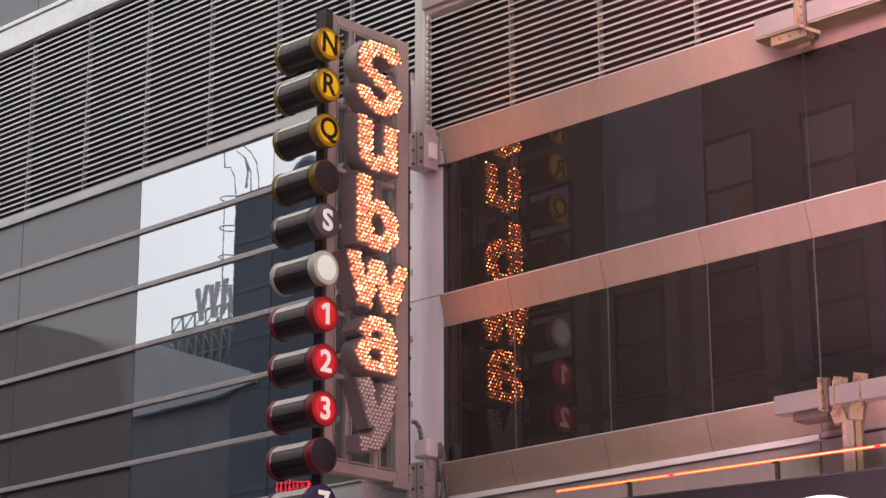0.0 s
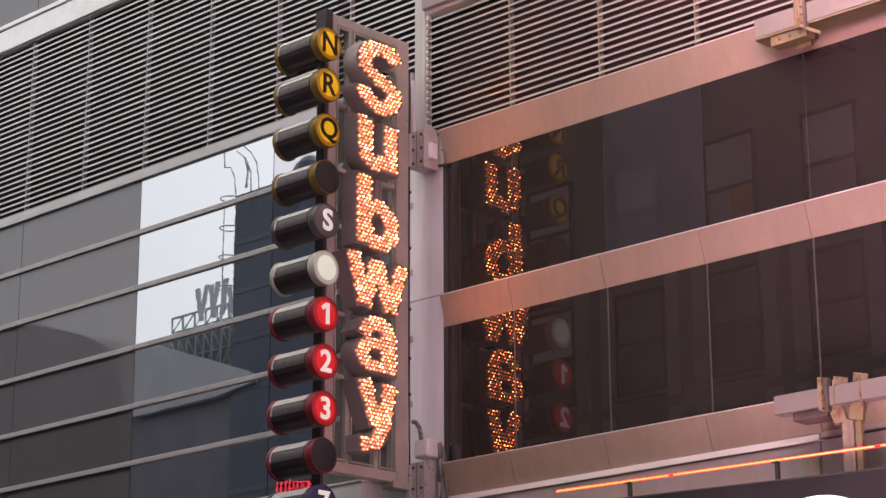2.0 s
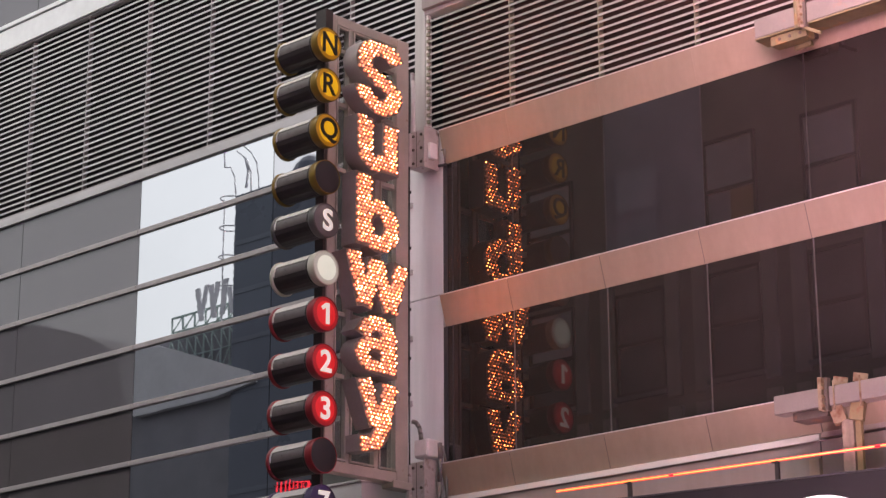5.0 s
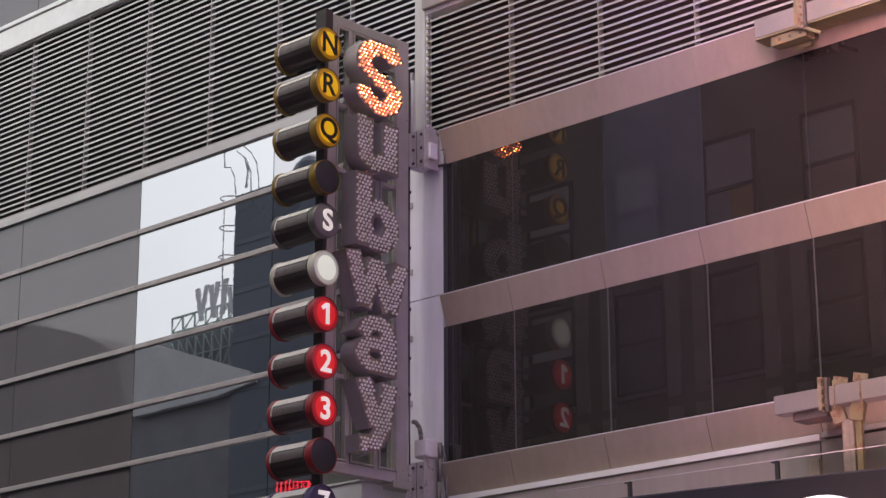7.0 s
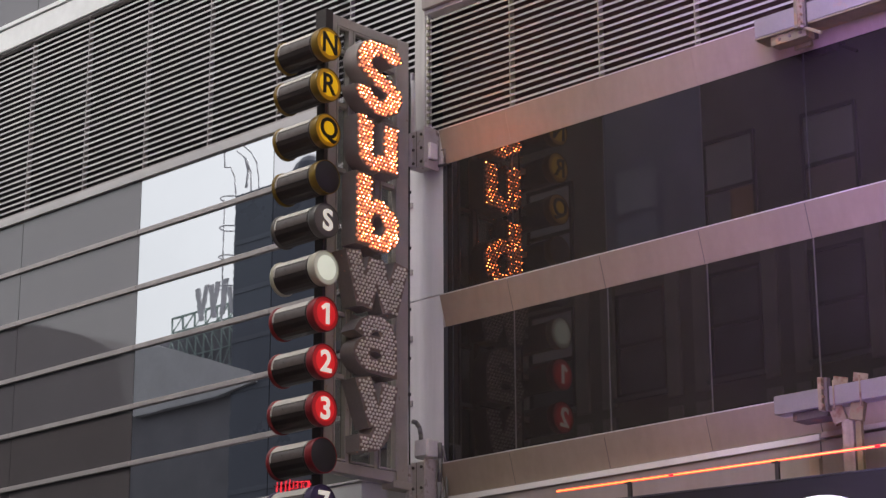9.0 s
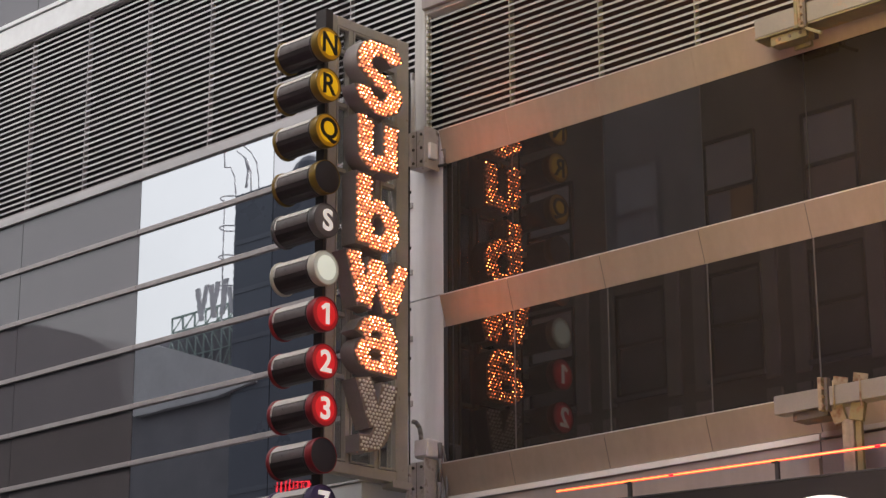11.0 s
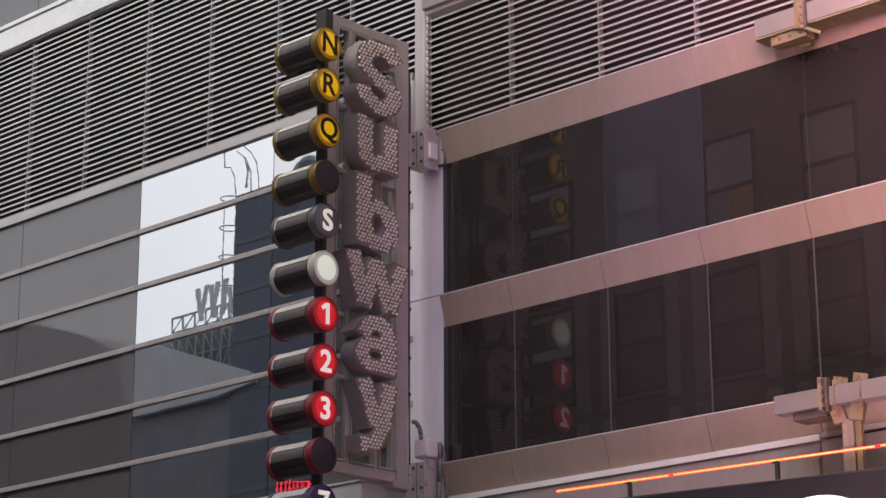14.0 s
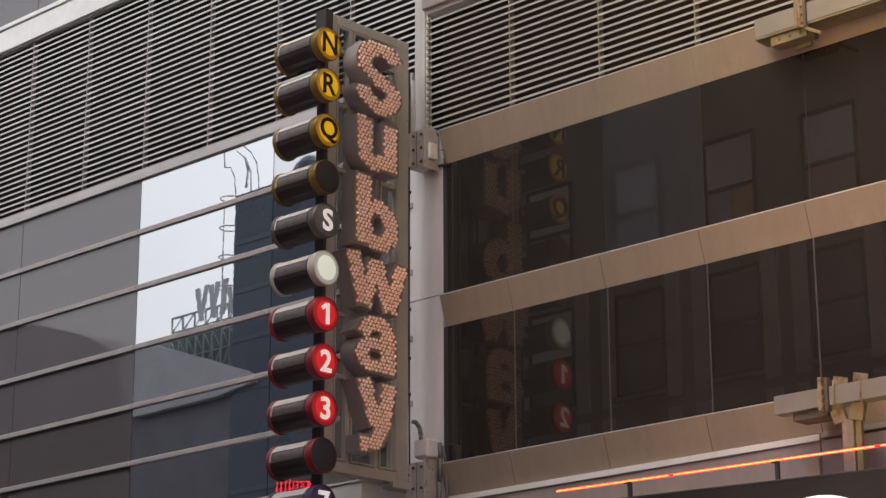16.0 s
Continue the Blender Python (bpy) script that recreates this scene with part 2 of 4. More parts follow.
def rod(bm, a, b, r, seg=10, index=0):
    a, b = Vector(a), Vector(b)
    d = b - a
    m = Matrix.Translation((a + b) / 2) @ d.to_track_quat("Z", "Y").to_matrix().to_4x4()
    g = bmesh.ops.create_cone(bm, cap_ends=True, segments=seg, radius1=r, radius2=r, depth=d.length, matrix=m)
    for f in {f for v in g["verts"] for f in v.link_faces}:
        f.material_index = index
        f.smooth = len(f.verts) == 4
    return bm


def tube(bm, pts, r, seg=8):
    for a, b in zip(pts, pts[1:]):
        rod(bm, a, b, r, seg)
    for q in pts[1:-1]:
        bmesh.ops.create_icosphere(bm, subdivisions=1, radius=r * 1.02, matrix=Matrix.Translation(q))
    return bm


def prism_x(bm, profile, x0, x1):
    """A profile of (y, z) drawn out along x."""
    a = [bm.verts.new((x0, y, z)) for y, z in profile]
    b = [bm.verts.new((x1, y, z)) for y, z in profile]
    n = len(profile)
    bm.faces.new(a)
    bm.faces.new(b[::-1])
    for i in range(n):
        bm.faces.new((a[i], b[i], b[(i + 1) % n], a[(i + 1) % n]))
    return bm


def lathe_x(bm, profile, seg=40, index=0):
    """A profile of (x, radius) turned about the x axis."""
    rings = []
    for x, r in profile:
        if r < 1e-6:
            rings.append([bm.verts.new((x, 0, 0))])
        else:
            rings.append([bm.verts.new((x, r * math.cos(2 * math.pi * i / seg), r * math.sin(2 * math.pi * i / seg))) for i in range(seg)])
    for p, q in zip(rings, rings[1:]):
        for i in range(seg):
            j = (i + 1) % seg
            if len(p) == 1 and len(q) == 1:
                continue
            if len(p) == 1:
                f = bm.faces.new((p[0], q[i], q[j]))
            elif len(q) == 1:
                f = bm.faces.new((p[i], q[0], p[j]))
            else:
                f = bm.faces.new((p[i], q[i], q[j], p[j]))
            f.smooth = True
            f.material_index = index
    return bm


def glyph(text, height, bold, depth):
    """A character's mesh, upright in the y-z plane and facing +x, centred, from the built-in font."""
    cu = bpy.data.curves.new("glyph", "FONT")
    cu.body, cu.size, cu.offset, cu.extrude = text, height / 0.7, bold, depth
    cu.align_x = "CENTER"
    tmp = new("glyph", cu)
    me = bpy.data.meshes.new_from_object(tmp.evaluated_get(bpy.context.evaluated_depsgraph_get()))
    bpy.data.objects.remove(tmp)
    xs, ys = [v.co.x for v in me.vertices], [v.co.y for v in me.vertices]
    mx, my = (min(xs) + max(xs)) / 2, (min(ys) + max(ys)) / 2
    for v in me.vertices:
        x, y, z = v.co
        v.co = (z, x - mx, y - my)
    me.materials.clear()
    return me


# ---- the street and the far side, seen in the glass ----
bm = bmesh.new()
bmesh.ops.create_grid(bm, x_segments=8, y_segments=8, size=1500)
ground = new("ground", mesh_of(bm, "ground", M_ASPHALT))
tagged(ground, "dark grey asphalt street running to the horizon", kind="structure")


def old_building():
    b = thing("apartment_building", (-10, -26, 0), "dark brick apartment building with double-hung windows across the street", "building")
    part("wall", a_box(-25.2, 8, -34, -20.0, 0, 33, 0.05), M_BRICK, b)
    part("cornice", a_box(-25.28, 8.2, -34.1, -19.5, 32.4, 33.3, 0.08), M_STONE, b)
    part("string_course", a_box(-25.2, 8.1, -20.0, -19.75, 20.55, 20.95, 0.04), M_STONE, b)
    bm = bmesh.new()
    for z0, z1 in ((0, 0.1), (1.62, 1.74), (3.3, 3.42)):
        box(bm, -1.0, 1.0, -0.02, 0.12, z0, z1)
    for x0 in (-1.0, 0.9):
        box(bm, x0, x0 + 0.1, -0.02, 0.12, 0, 3.42)
    frame_me = mesh_of(bm, "sash", M_DARKBAR)
    pane_me = mesh_of(a_box(-0.9, 0.9, -0.01, 0.03, 0.1, 3.3), "pane", M_FAR_GLASS)
    dark_me = mesh_of(a_box(-0.9, 0.9, -0.01, 0.03, 0.1, 3.3), "pane", M_FAR_DARK)
    blind_me = mesh_of(a_box(-0.9, 0.9, 0.035, 0.05, 1.74, 3.3), "blind", M_FAR_BLIND)
    low_me = mesh_of(a_box(-0.9, 0.9, 0.035, 0.05, 0.1, 1.62), "blind", M_FAR_ROSE)
    sill_me = mesh_of(a_box(-1.1, 1.1, 0.0, 0.22, -0.16, 0.0, 0.02), "sill", M_STONE)
    pil_me = mesh_of(a_box(-0.27, 0.27, 0.0, 0.16, 0, 4.1, 0.03), "pilaster", M_PILASTER)
    rec_me = mesh_of(a_box(-0.28, 0.28, 0.0, 0.05, 0, 3.3, 0.01), "recess_panel", M_BRICK)
    for row in range(6):
        for c in range(1, 10):
            x, z = -25.05 + 3.75 * c, 21.15 + 4.42 * (row - 4)
            if row > 4 or x > 7:
                continue
            upper = row >= 4
            w = piece("window", pane_me if upper else dark_me, b, (x, -20, z))
            for nm, me in (("window_frame", frame_me), ("window_sill", sill_me)):
                piece(nm, me, w)
            if upper:
                piece("blind", blind_me, w)
                if c in (6, 2, 8):
                    piece("blind", low_me, w)
            elif random.random() < 0.5:
                piece("blind", blind_me, w).scale = (1, 1, 1)
            if not upper:
                for dx in (-1.33, 1.33):
                    piece("pilaster", pil_me, b, (x + dx, -20, z - 0.3))
                piece("recess_panel", rec_me, b, (x + 1.875, -20, z))
    part("lit_window", a_box(-6.3, -5.35, -19.95, -19.93, 21.3, 22.75), M_AMBER_ROOM, b, "window lit amber from inside")
    return b


def blue_tower():
    b = thing("office_tower", (-29.2, -24, 0), "blue-grey glass office tower across the street", "building")
    part("wall", a_box(-30.48, -25.3, -30, -20.2, 0, 28.15, 0.03), M_TOWER, b)
    bm = bmesh.new()
    bmesh.ops.create_uvsphere(bm, u_segments=20, v_segments=12, radius=1.0, matrix=Matrix.Translation((-27.9, -22, 28.2)) @ Matrix.Diagonal((1, 1, 1.5, 1)))
    part("dome", bm, M_TOWER, b, "dark rounded rooftop dome")
    for z in range(10, 28, 2):
        part("floor_line", a_box(-30.45, -25.32, -20.2, -20.17, z, z + 0.2), M_TOWER_LINE, b)


def stone_building():
    b = thing("stone_building", (-46, -28, 0), "grey stone building with a flat roof across the street", "building")
    part("wall", a_box(-62, -30.5, -36, -20.4, 0, 22.9, 0.05), M_STONE, b)
    part("cornice", a_box(-62.2, -50.1, -36, -20.0, 22.3, 22.8, 0.06), M_STONE, b)
    roof = [(-50, 12.0), (-50, 25.4), (-46, 25.55), (-43.4, 25.2), (-40.5, 24.25), (-37.7, 22.95), (-37.42, 22.8), (-37.2, 21.3), (-36.9, 20.6), (-36.8, 12.0)]
    bm = bmesh.new()
    front, back = [bm.verts.new((x, -20.3, z)) for x, z in roof], [bm.verts.new((x, -30, z)) for x, z in roof]
    bm.faces.new(front)
    bm.faces.new(back[::-1])
    for i in range(len(roof)):
        j = (i + 1) % len(roof)
        bm.faces.new((front[i], back[i], back[j], front[j]))
    part("vaulted_roof", bm, M_WFRAME, b, "dark vaulted roof")
    bm = bmesh.new()
    gable = [(-37.15, 21.3), (-37.4, 22.8), (-35.5, 22.95), (-29.2, 20.7), (-28.9, 20.25), (-31.0, 20.0), (-36.2, 19.95), (-36.9, 20.6)]
    front, back = [bm.verts.new((x, -20.0, z)) for x, z in gable], [bm.verts.new((x, -20.29, z)) for x, z in gable]
    bm.faces.new(front)
    bm.faces.new(back[::-1])
    for i in range(len(gable)):
        j = (i + 1) % len(gable)
        bm.faces.new((front[i], back[i], back[j], front[j]))
    part("pale_awning", bm, M_WHITE_BAND, b, "pale sloping awning")
    pane = mesh_of(a_box(-0.8, 0.8, -0.02, 0.04, 0, 2.3, 0.01), "window", M_FAR_GLASS)
    for r in range(5):
        for c in range(8):
            piece("window", pane, b, (-60 + c * 3.7, -20.4, 1.5 + r * 3.0))


def roof_sign():
    """Skeleton roof sign with slanting plain strokes and a ringed mast."""
    s = thing("roof_sign", (-31.5, -20.6, 22.9), "grey and green steel rooftop sign skeleton", "sign")
    bm = bmesh.new()
    for z in (23.35, 23.98):
        rod(bm, (-34.9, -20.8, z), (-29.9, -20.8, z), 0.05)
    for i in range(8):
        x = -34.9 + i * 0.7
        rod(bm, (x, -20.8, 22.85), (x, -20.8, 23.98), 0.04)
        if i < 7:
            rod(bm, (x, -20.8, 23.35), (x + 0.7, -20.8, 23.98), 0.03)
    part("truss", bm, M_ROOF_GREEN, s)
    for k, (x0, z0, x1, z1, w) in enumerate(((-33.2, 24.9, -32.9, 23.5, 0.3), (-32.6, 24.95, -32.86, 23.75, 0.24), (-32.36, 24.9, -32.12, 23.5, 0.3), (-31.9, 24.95, -32.2, 23.6, 0.24), (-31.46, 25.0, -31.66, 23.55, 0.3), (-31.2, 24.6, -31.05, 23.5, 0.22))):
        bm = bmesh.new()
        y = -20.7 + 0.03 * (k % 2)
        v = [bm.verts.new((x + d, yy, z)) for yy in (y, y + 0.06) for x, z, d in ((x0, z0, -w / 2), (x0, z0, w / 2), (x1, z1, w / 2.4), (x1, z1, -w / 2.4))]
        for f in ((0, 1, 2, 3), (7, 6, 5, 4), (0, 4, 5, 1), (1, 5, 6, 2), (2, 6, 7, 3), (3, 7, 4, 0)):
            bm.faces.new([v[i] for i in f])
        part("stroke", bm, M_ROOF_SIGN, s)
    bm = bmesh.new()
    for k in range(10):
        x = -34.3 + k * 0.52
        rod(bm, (x, -20.25, 20.9 + 0.12 * (k % 3)), (x, -20.25, 22.9), 0.035)
        if k < 9:
            rod(bm, (x, -20.25, 21.2), (x + 0.52, -20.25, 22.0), 0.025)
            rod(bm, (x, -20.25, 22.8), (x + 0.52, -20.25, 22.0), 0.025)
    for z in (21.25, 22.0, 22.8):
        rod(bm, (-34.3, -20.25, z), (-29.6, -20.25, z), 0.03)
    part("scaffold", bm, M_ROOF_GREEN, s, "grey-green lattice below the sign")
    m = thing("mast", (-31, -20.6, 22.9), "thin grey ringed steel mast with bent arms", "mast")
    bm = bmesh.new()
    for dx in (-0.36, 0.36):
        rod(bm, (-30.95 + dx, -20.7, 22.9), (-30.95 + dx, -20.7, 28.4), 0.03)
    part("upright", bm, M_ROOF_SIGN, m)
    for k in range(4):
        bm = bmesh.new()
        ring = [Vector((-30.95 + 0.4 * math.cos(a * math.pi / 8), -20.7 + 0.4 * math.sin(a * math.pi / 8), 24.6 + k * 1.25)) for a in range(17)]
        part("hoop", tube(bm, ring, 0.03, 6), M_ROOF_SIGN, m)
    bm = bmesh.new()
    tube(bm, [(-30.6, -20.7, 28.3), (-30.7, -20.7, 29.2), (-30.95, -20.7, 29.7), (-31.35, -20.7, 29.8), (-31.4, -20.7, 30.4), (-31.1, -20.7, 30.75), (-30.3, -20.7, 30.5), (-29.7, -20.7, 30.0), (-29.4, -20.7, 29.5), (-29.2, -20.7, 28.3)], 0.03, 6)
    tube(bm, [(-30.6, -20.7, 30.3), (-30.0, -20.7, 29.8), (-29.75, -20.7, 29.2), (-29.7, -20.7, 28.3)], 0.03, 6)
    tube(bm, [(-30.1, -20.7, 29.9), (-29.9, -20.7, 29.3), (-30.0, -20.7, 28.6)], 0.05, 6)
    part("bent_arm", bm, M_ROOF_SIGN, m)
    m.location.x -= 0.42


def hotel_sign():
    s = thing("hotel_sign", (-26.4, -19.8, 16), "red neon lettering on the blue-grey tower across the street", "sign")
    for i, ch in enumerate("HOTEL"):
        me = glyph(ch, 0.29, -0.002, 0.01)
        me.materials.append(M_NEON_HOTEL)
        piece("neon_letter", me, s, (-25.50 - 0.25 * i, -19.9, 15.80 + 0.02 * i), (0, 0, 90))
    for z in (15.62, 15.98):
        part("mounting_rail", a_box(-27.55, -25.32, -20.21, -19.93, z - 0.02, z + 0.02), M_DARKBAR, s)
    for i in range(4):
        part("neon_bar", rod(bmesh.new(), (-26.72 - i * 0.23, -19.94, 15.5), (-26.68 - i * 0.23, -19.94, 16.12), 0.028, 8), M_NEON_HOTEL, s)


old_building()
blue_tower()
stone_building()
roof_sign()
hotel_sign()

# ---- west wall: louvre over ribbon glass ----
WX0, WX1, STEP = -21.1, -0.93, 2.575
wall_w = thing("wall_west", (-10, 0, 0), "modern facade of grey glass ribbons below a louvred vent band", kind="structure")
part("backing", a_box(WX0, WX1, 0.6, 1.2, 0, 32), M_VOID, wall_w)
JOINTS = [-21.1, -15.95, -10.8, -5.68, WX1]
ROWS = [8.78, 10.26, 11.79, 13.25, 14.78, 16.35, 17.84, 19.38]
for r in range(len(ROWS) - 1):
    for c in range(4):
        z0, z1, x0, x1 = ROWS[r] + 0.02, ROWS[r + 1] - 0.02, JOINTS[c] + 0.012, JOINTS[c + 1] - 0.012
        top = r >= 4
        m = (M_MIRROR if top else M_TINT) if c == 2 else (M_TINT if c == 3 else (M_GREY_PANEL if r >= 3 else M_DARK_PANEL))
        part("glass_panel", a_box(x0, x1, 0.0, 0.04, z0, z1), m, wall_w)
for z in ROWS[:-1]:
    bm = bmesh.new()
    for c in range(4):
        box(bm, JOINTS[c] + 0.006, JOINTS[c + 1] - 0.006, -0.07, 0.03, z - 0.065, z + 0.065, 0.012)
    part("mullion", bm, M_MULLION, wall_w)
part("frame_rail", a_box(WX0, WX1, -0.09, 0.1, 19.27, 19.5, 0.012), M_FRAME_L, wall_w)
part("frame_rail", a_box(WX0, WX1, -0.06, 0.1, 19.5, 19.56, 0.01), M_MULLION, wall_w)
part("fascia", a_box(WX0, WX1, -0.12, 0.1, 24.66, 25.30, 0.015), M_WHITE_BAND, wall_w, "white painted fascia strip")
part("fascia", a_box(WX0, WX1, -0.16, 0.1, 25.33, 25.46, 0.015), M_WHITE_BAND, wall_w)
part("fascia_lip", a_box(WX0, WX1, -0.06, 0.1, 24.61, 24.655, 0.01), M_MULLION, wall_w)
for c in range(4):
    part("grey_panel", a_box(JOINTS[c] + 0.1 + 0.02, JOINTS[c + 1] + 0.08, 0.0, 0.05, 25.48, 32), M_GREY_PANEL, wall_w)
    part("panel_joint", a_box(JOINTS[c] + 0.08, JOINTS[c] + 0.12, -0.006, 0.03, 25.48, 32), M_WFRAME, wall_w)

# ---- east wall: louvre over two bands of dark windows ----
EX1 = 17.1
wall_e = thing("wall_east", (8, 0, 0), "pink-beige panelled facade with a louvre and dark ribbon windows", kind="structure")
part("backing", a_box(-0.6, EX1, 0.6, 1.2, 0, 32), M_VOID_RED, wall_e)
part("upper_panel", a_box(-0.55, EX1, -0.16, 0.5, 20.96, 26, 0.02), M_LOWER, wall_e)
part("louvre_head", a_box(-0.55, EX1, -0.06, 0.3, 20.86, 20.955, 0.01), M_BAND_EDGE, wall_e)
part("louvre_jamb", a_box(-0.53, -0.47, -0.03, 0.1, 17.9, 20.86, 0.01), M_BAND_EDGE, wall_e)
part("louvre_sill", a_box(-0.5, EX1, -0.10, 0.3, 17.86, 17.90, 0.006), M_BAND_EDGE, wall_e)
part("lower_wall", a_box(-0.3, EX1, -0.06, 0.5, 0, 9.46), M_LOWER, wall_e)
part("strip", a_box(0.0, 9.5, -0.10, 0.3, 9.46, 9.585, 0.008), M_BAND_EDGE, wall_e, "pale metal strip")
part("strip", a_box(9.53, EX1, -0.10, 0.3, 9.50, 9.60, 0.008), M_LOWER, wall_e)
for x in (9.5, 13.0):
    part("joint_cover", a_box(x - 0.012, x + 0.012, -0.066, -0.03, 8, 9.45), M_WFRAME, wall_e)
part("small_box", a_box(9.3, 9.52, -0.18, -0.06, 8.5, 9.12, 0.01), M_BAND, wall_e)

BAND_X = [0.03, 2.0, 4.52, 7.03, 9.52, 12.03, 14.55, EX1]
for k, (zt, zb) in enumerate(((17.85, 17.1), (14.02, 13.35), (10.29, 9.62))):
    tr = thing("trim_%d" % (k + 1), (8, 0, zb), "sloping pink-beige metal sill band in long panels", kind="structure")
    gap = 0.003 if k == 0 else 0.009
    for a, b in zip(BAND_X, BAND_X[1:]):
        part("sill_panel", prism_x(bmesh.new(), [(-0.2, zt), (-0.2, zt - 0.012), (-0.005, zb), (0.3, zb), (0.3, zt)], a + gap, b - gap), M_BAND, tr)
    part("joint_backing", prism_x(bmesh.new(), [(-0.185, zt - 0.02), (0.0, zb + 0.01), (0.29, zb + 0.01), (0.29, zt - 0.02)], 0.04, EX1), M_WFRAME, tr)
    part("drip_edge", a_box(0.03, EX1, -0.21, -0.17, zt + 0.002, zt + 0.018), M_BAND_EDGE, tr)

MULL = [0.0, 2.03, 4.57, 7.075, 9.55, 12.05, 14.55, EX1]
for k, (z0, z1) in enumerate(((14.02, 17.1), (10.29, 13.35))):
    w = thing("window_%d" % (k + 1), (8, 0, z0), "long dark tinted ribbon window between pink-beige bands", kind="structure")
    for a, b in zip(MULL, MULL[1:]):
        part("pane", a_box(a + 0.018, b - 0.018, 0.0, 0.03, z0, z1), M_GLASS_BLUE if k == 0 and a > 4 and a < 5 else M_GLASS, w)
    for x in MULL[1:-1]:
        part("mullion", a_box(x - 0.012, x + 0.012, -0.012, 0.05, z0, z1, 0.004), M_DARKBAR if k == 0 else M_THIN, w)
    part("jamb", a_box(-0.01, 0.10, -0.03, 0.1, z0, z1, 0.01), M_WFRAME, w)
    part("inner_lining", a_box(0.24, 0.27, -0.008, 0.02, z0, z1), M_WFRAME, w)

# ---- grey pier between the two facades ----
pier = thing("wall_pier", (-0.6, 0, 0), "pale grey painted metal pier between the facades", kind="structure")
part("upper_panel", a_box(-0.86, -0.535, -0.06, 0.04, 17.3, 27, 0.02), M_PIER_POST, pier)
part("middle_panel", a_box(-1.15, -0.012, -0.03, 0.5, 14.11, 17.28, 0.012), M_PIER, pier)
part("lower_panel", a_box(-1.15, -0.012, -0.03, 0.5, 0, 14.09, 0.012), M_PIER, pier)
part("corner_panel", a_box(-0.55, 0.02, -0.02, 0.5, 17.29, 17.88, 0.01), M_PIER, pier)


# ---- the subway sign ----
sign = thing("subway_sign", (-0.65, -1.8, 9.85), "tall projecting subway sign with bulb-lit letters and line drums", "sign")
FX0, FX1 = -0.8, -0.5


def sign_frame():
    part("street_post", a_box(FX0, FX1, -3.10, -2.86, 9.85, 19.98, 0.015), M_STEEL, sign)
    part("dark_channel", a_box(FX0 + 0.02, FX1 - 0.02, -3.19, -3.10, 8.4, 19.3, 0.01), M_POST_DARK, sign)
    part("channel_cap", a_box(FX0 - 0.02, FX1 + 0.01, -3.22, -3.0, 19.3, 20.04, 0.012), M_POST_DARK, sign)
    part("wall_post", a_box(FX0, FX1, -0.98, -0.62, 9.85, 19.98, 0.02), M_STEEL, sign)
    part("post_lip", a_box(FX1, FX1 + 0.03, -1.04, -0.97, 10.1, 19.7, 0.006), M_STEEL, sign)
    part("top_rail", a_box(FX0, FX1, -2.855, -0.99, 19.76, 19.98, 0.015), M_STEEL, sign)
    part("bottom_rail", a_box(FX0, FX1, -2.855, -0.99, 9.85, 10.08, 0.015), M_STEEL, sign)
    part("bottom_shoe", a_box(FX0 - 0.02, FX1 + 0.03, -1.1, -0.42, 9.74, 9.9, 0.015), M_STEEL, sign)
    for y in (-2.42, -1.57):
        part("stile", a_box(FX0 + 0.1, FX1 - 0.02, y - 0.055, y + 0.055, 10.08, 19.76, 0.01), M_STEEL, sign)
    for z in (19.2, 17.95, 16.45, 14.6, 13.25, 11.9):
        part("cross_rail", a_box(FX0 + 0.1, FX1 - 0.04, -2.87, -0.98, z - 0.05, z + 0.05, 0.01), M_STEEL, sign)
    for y0, y1 in ((-2.85, -2.48), (-2.36, -1.63), (-1.51, -1.0)):
        for z0, z1 in ((10.09, 11.84), (11.96, 13.19), (13.31, 14.54), (14.66, 16.39), (16.51, 17.89), (18.01, 19.14), (19.26, 19.75)):
            part("infill_panel", a_box(-0.66, -0.65, y0, y1, z0, z1), M_SCREEN, sign, "dark see-through screen panel")
        for y in (y0 + 0.02, y1 - 0.02):
            part("bead", a_box(-0.55, FX1 + 0.012, y - 0.018, y + 0.018, 10.1, 19.74, 0.004), M_STEEL, sign)
        for z in (10.12, 19.72):
            part("bead", a_box(-0.55, FX1 + 0.012, y0 + 0.04, y1 - 0.04, z - 0.018, z + 0.018, 0.004), M_STEEL, sign)
    bm = bmesh.new()
    tube(bm, [(-0.52, -0.58, 19.3), (-0.52, -0.585, 16.0), (-0.52, -0.58, 12.0), (-0.52, -0.56, 10.2)], 0.02, 8)
    part("cable", bm, M_CABLE, sign)
    for z in (16.4, 15.1, 13.7, 12.6, 11.8):
        part("cable_clip", a_box(-0.55, -0.48, -0.62, -0.55, z, z + 0.07, 0.008), M_CABLE, sign)


sign_frame()


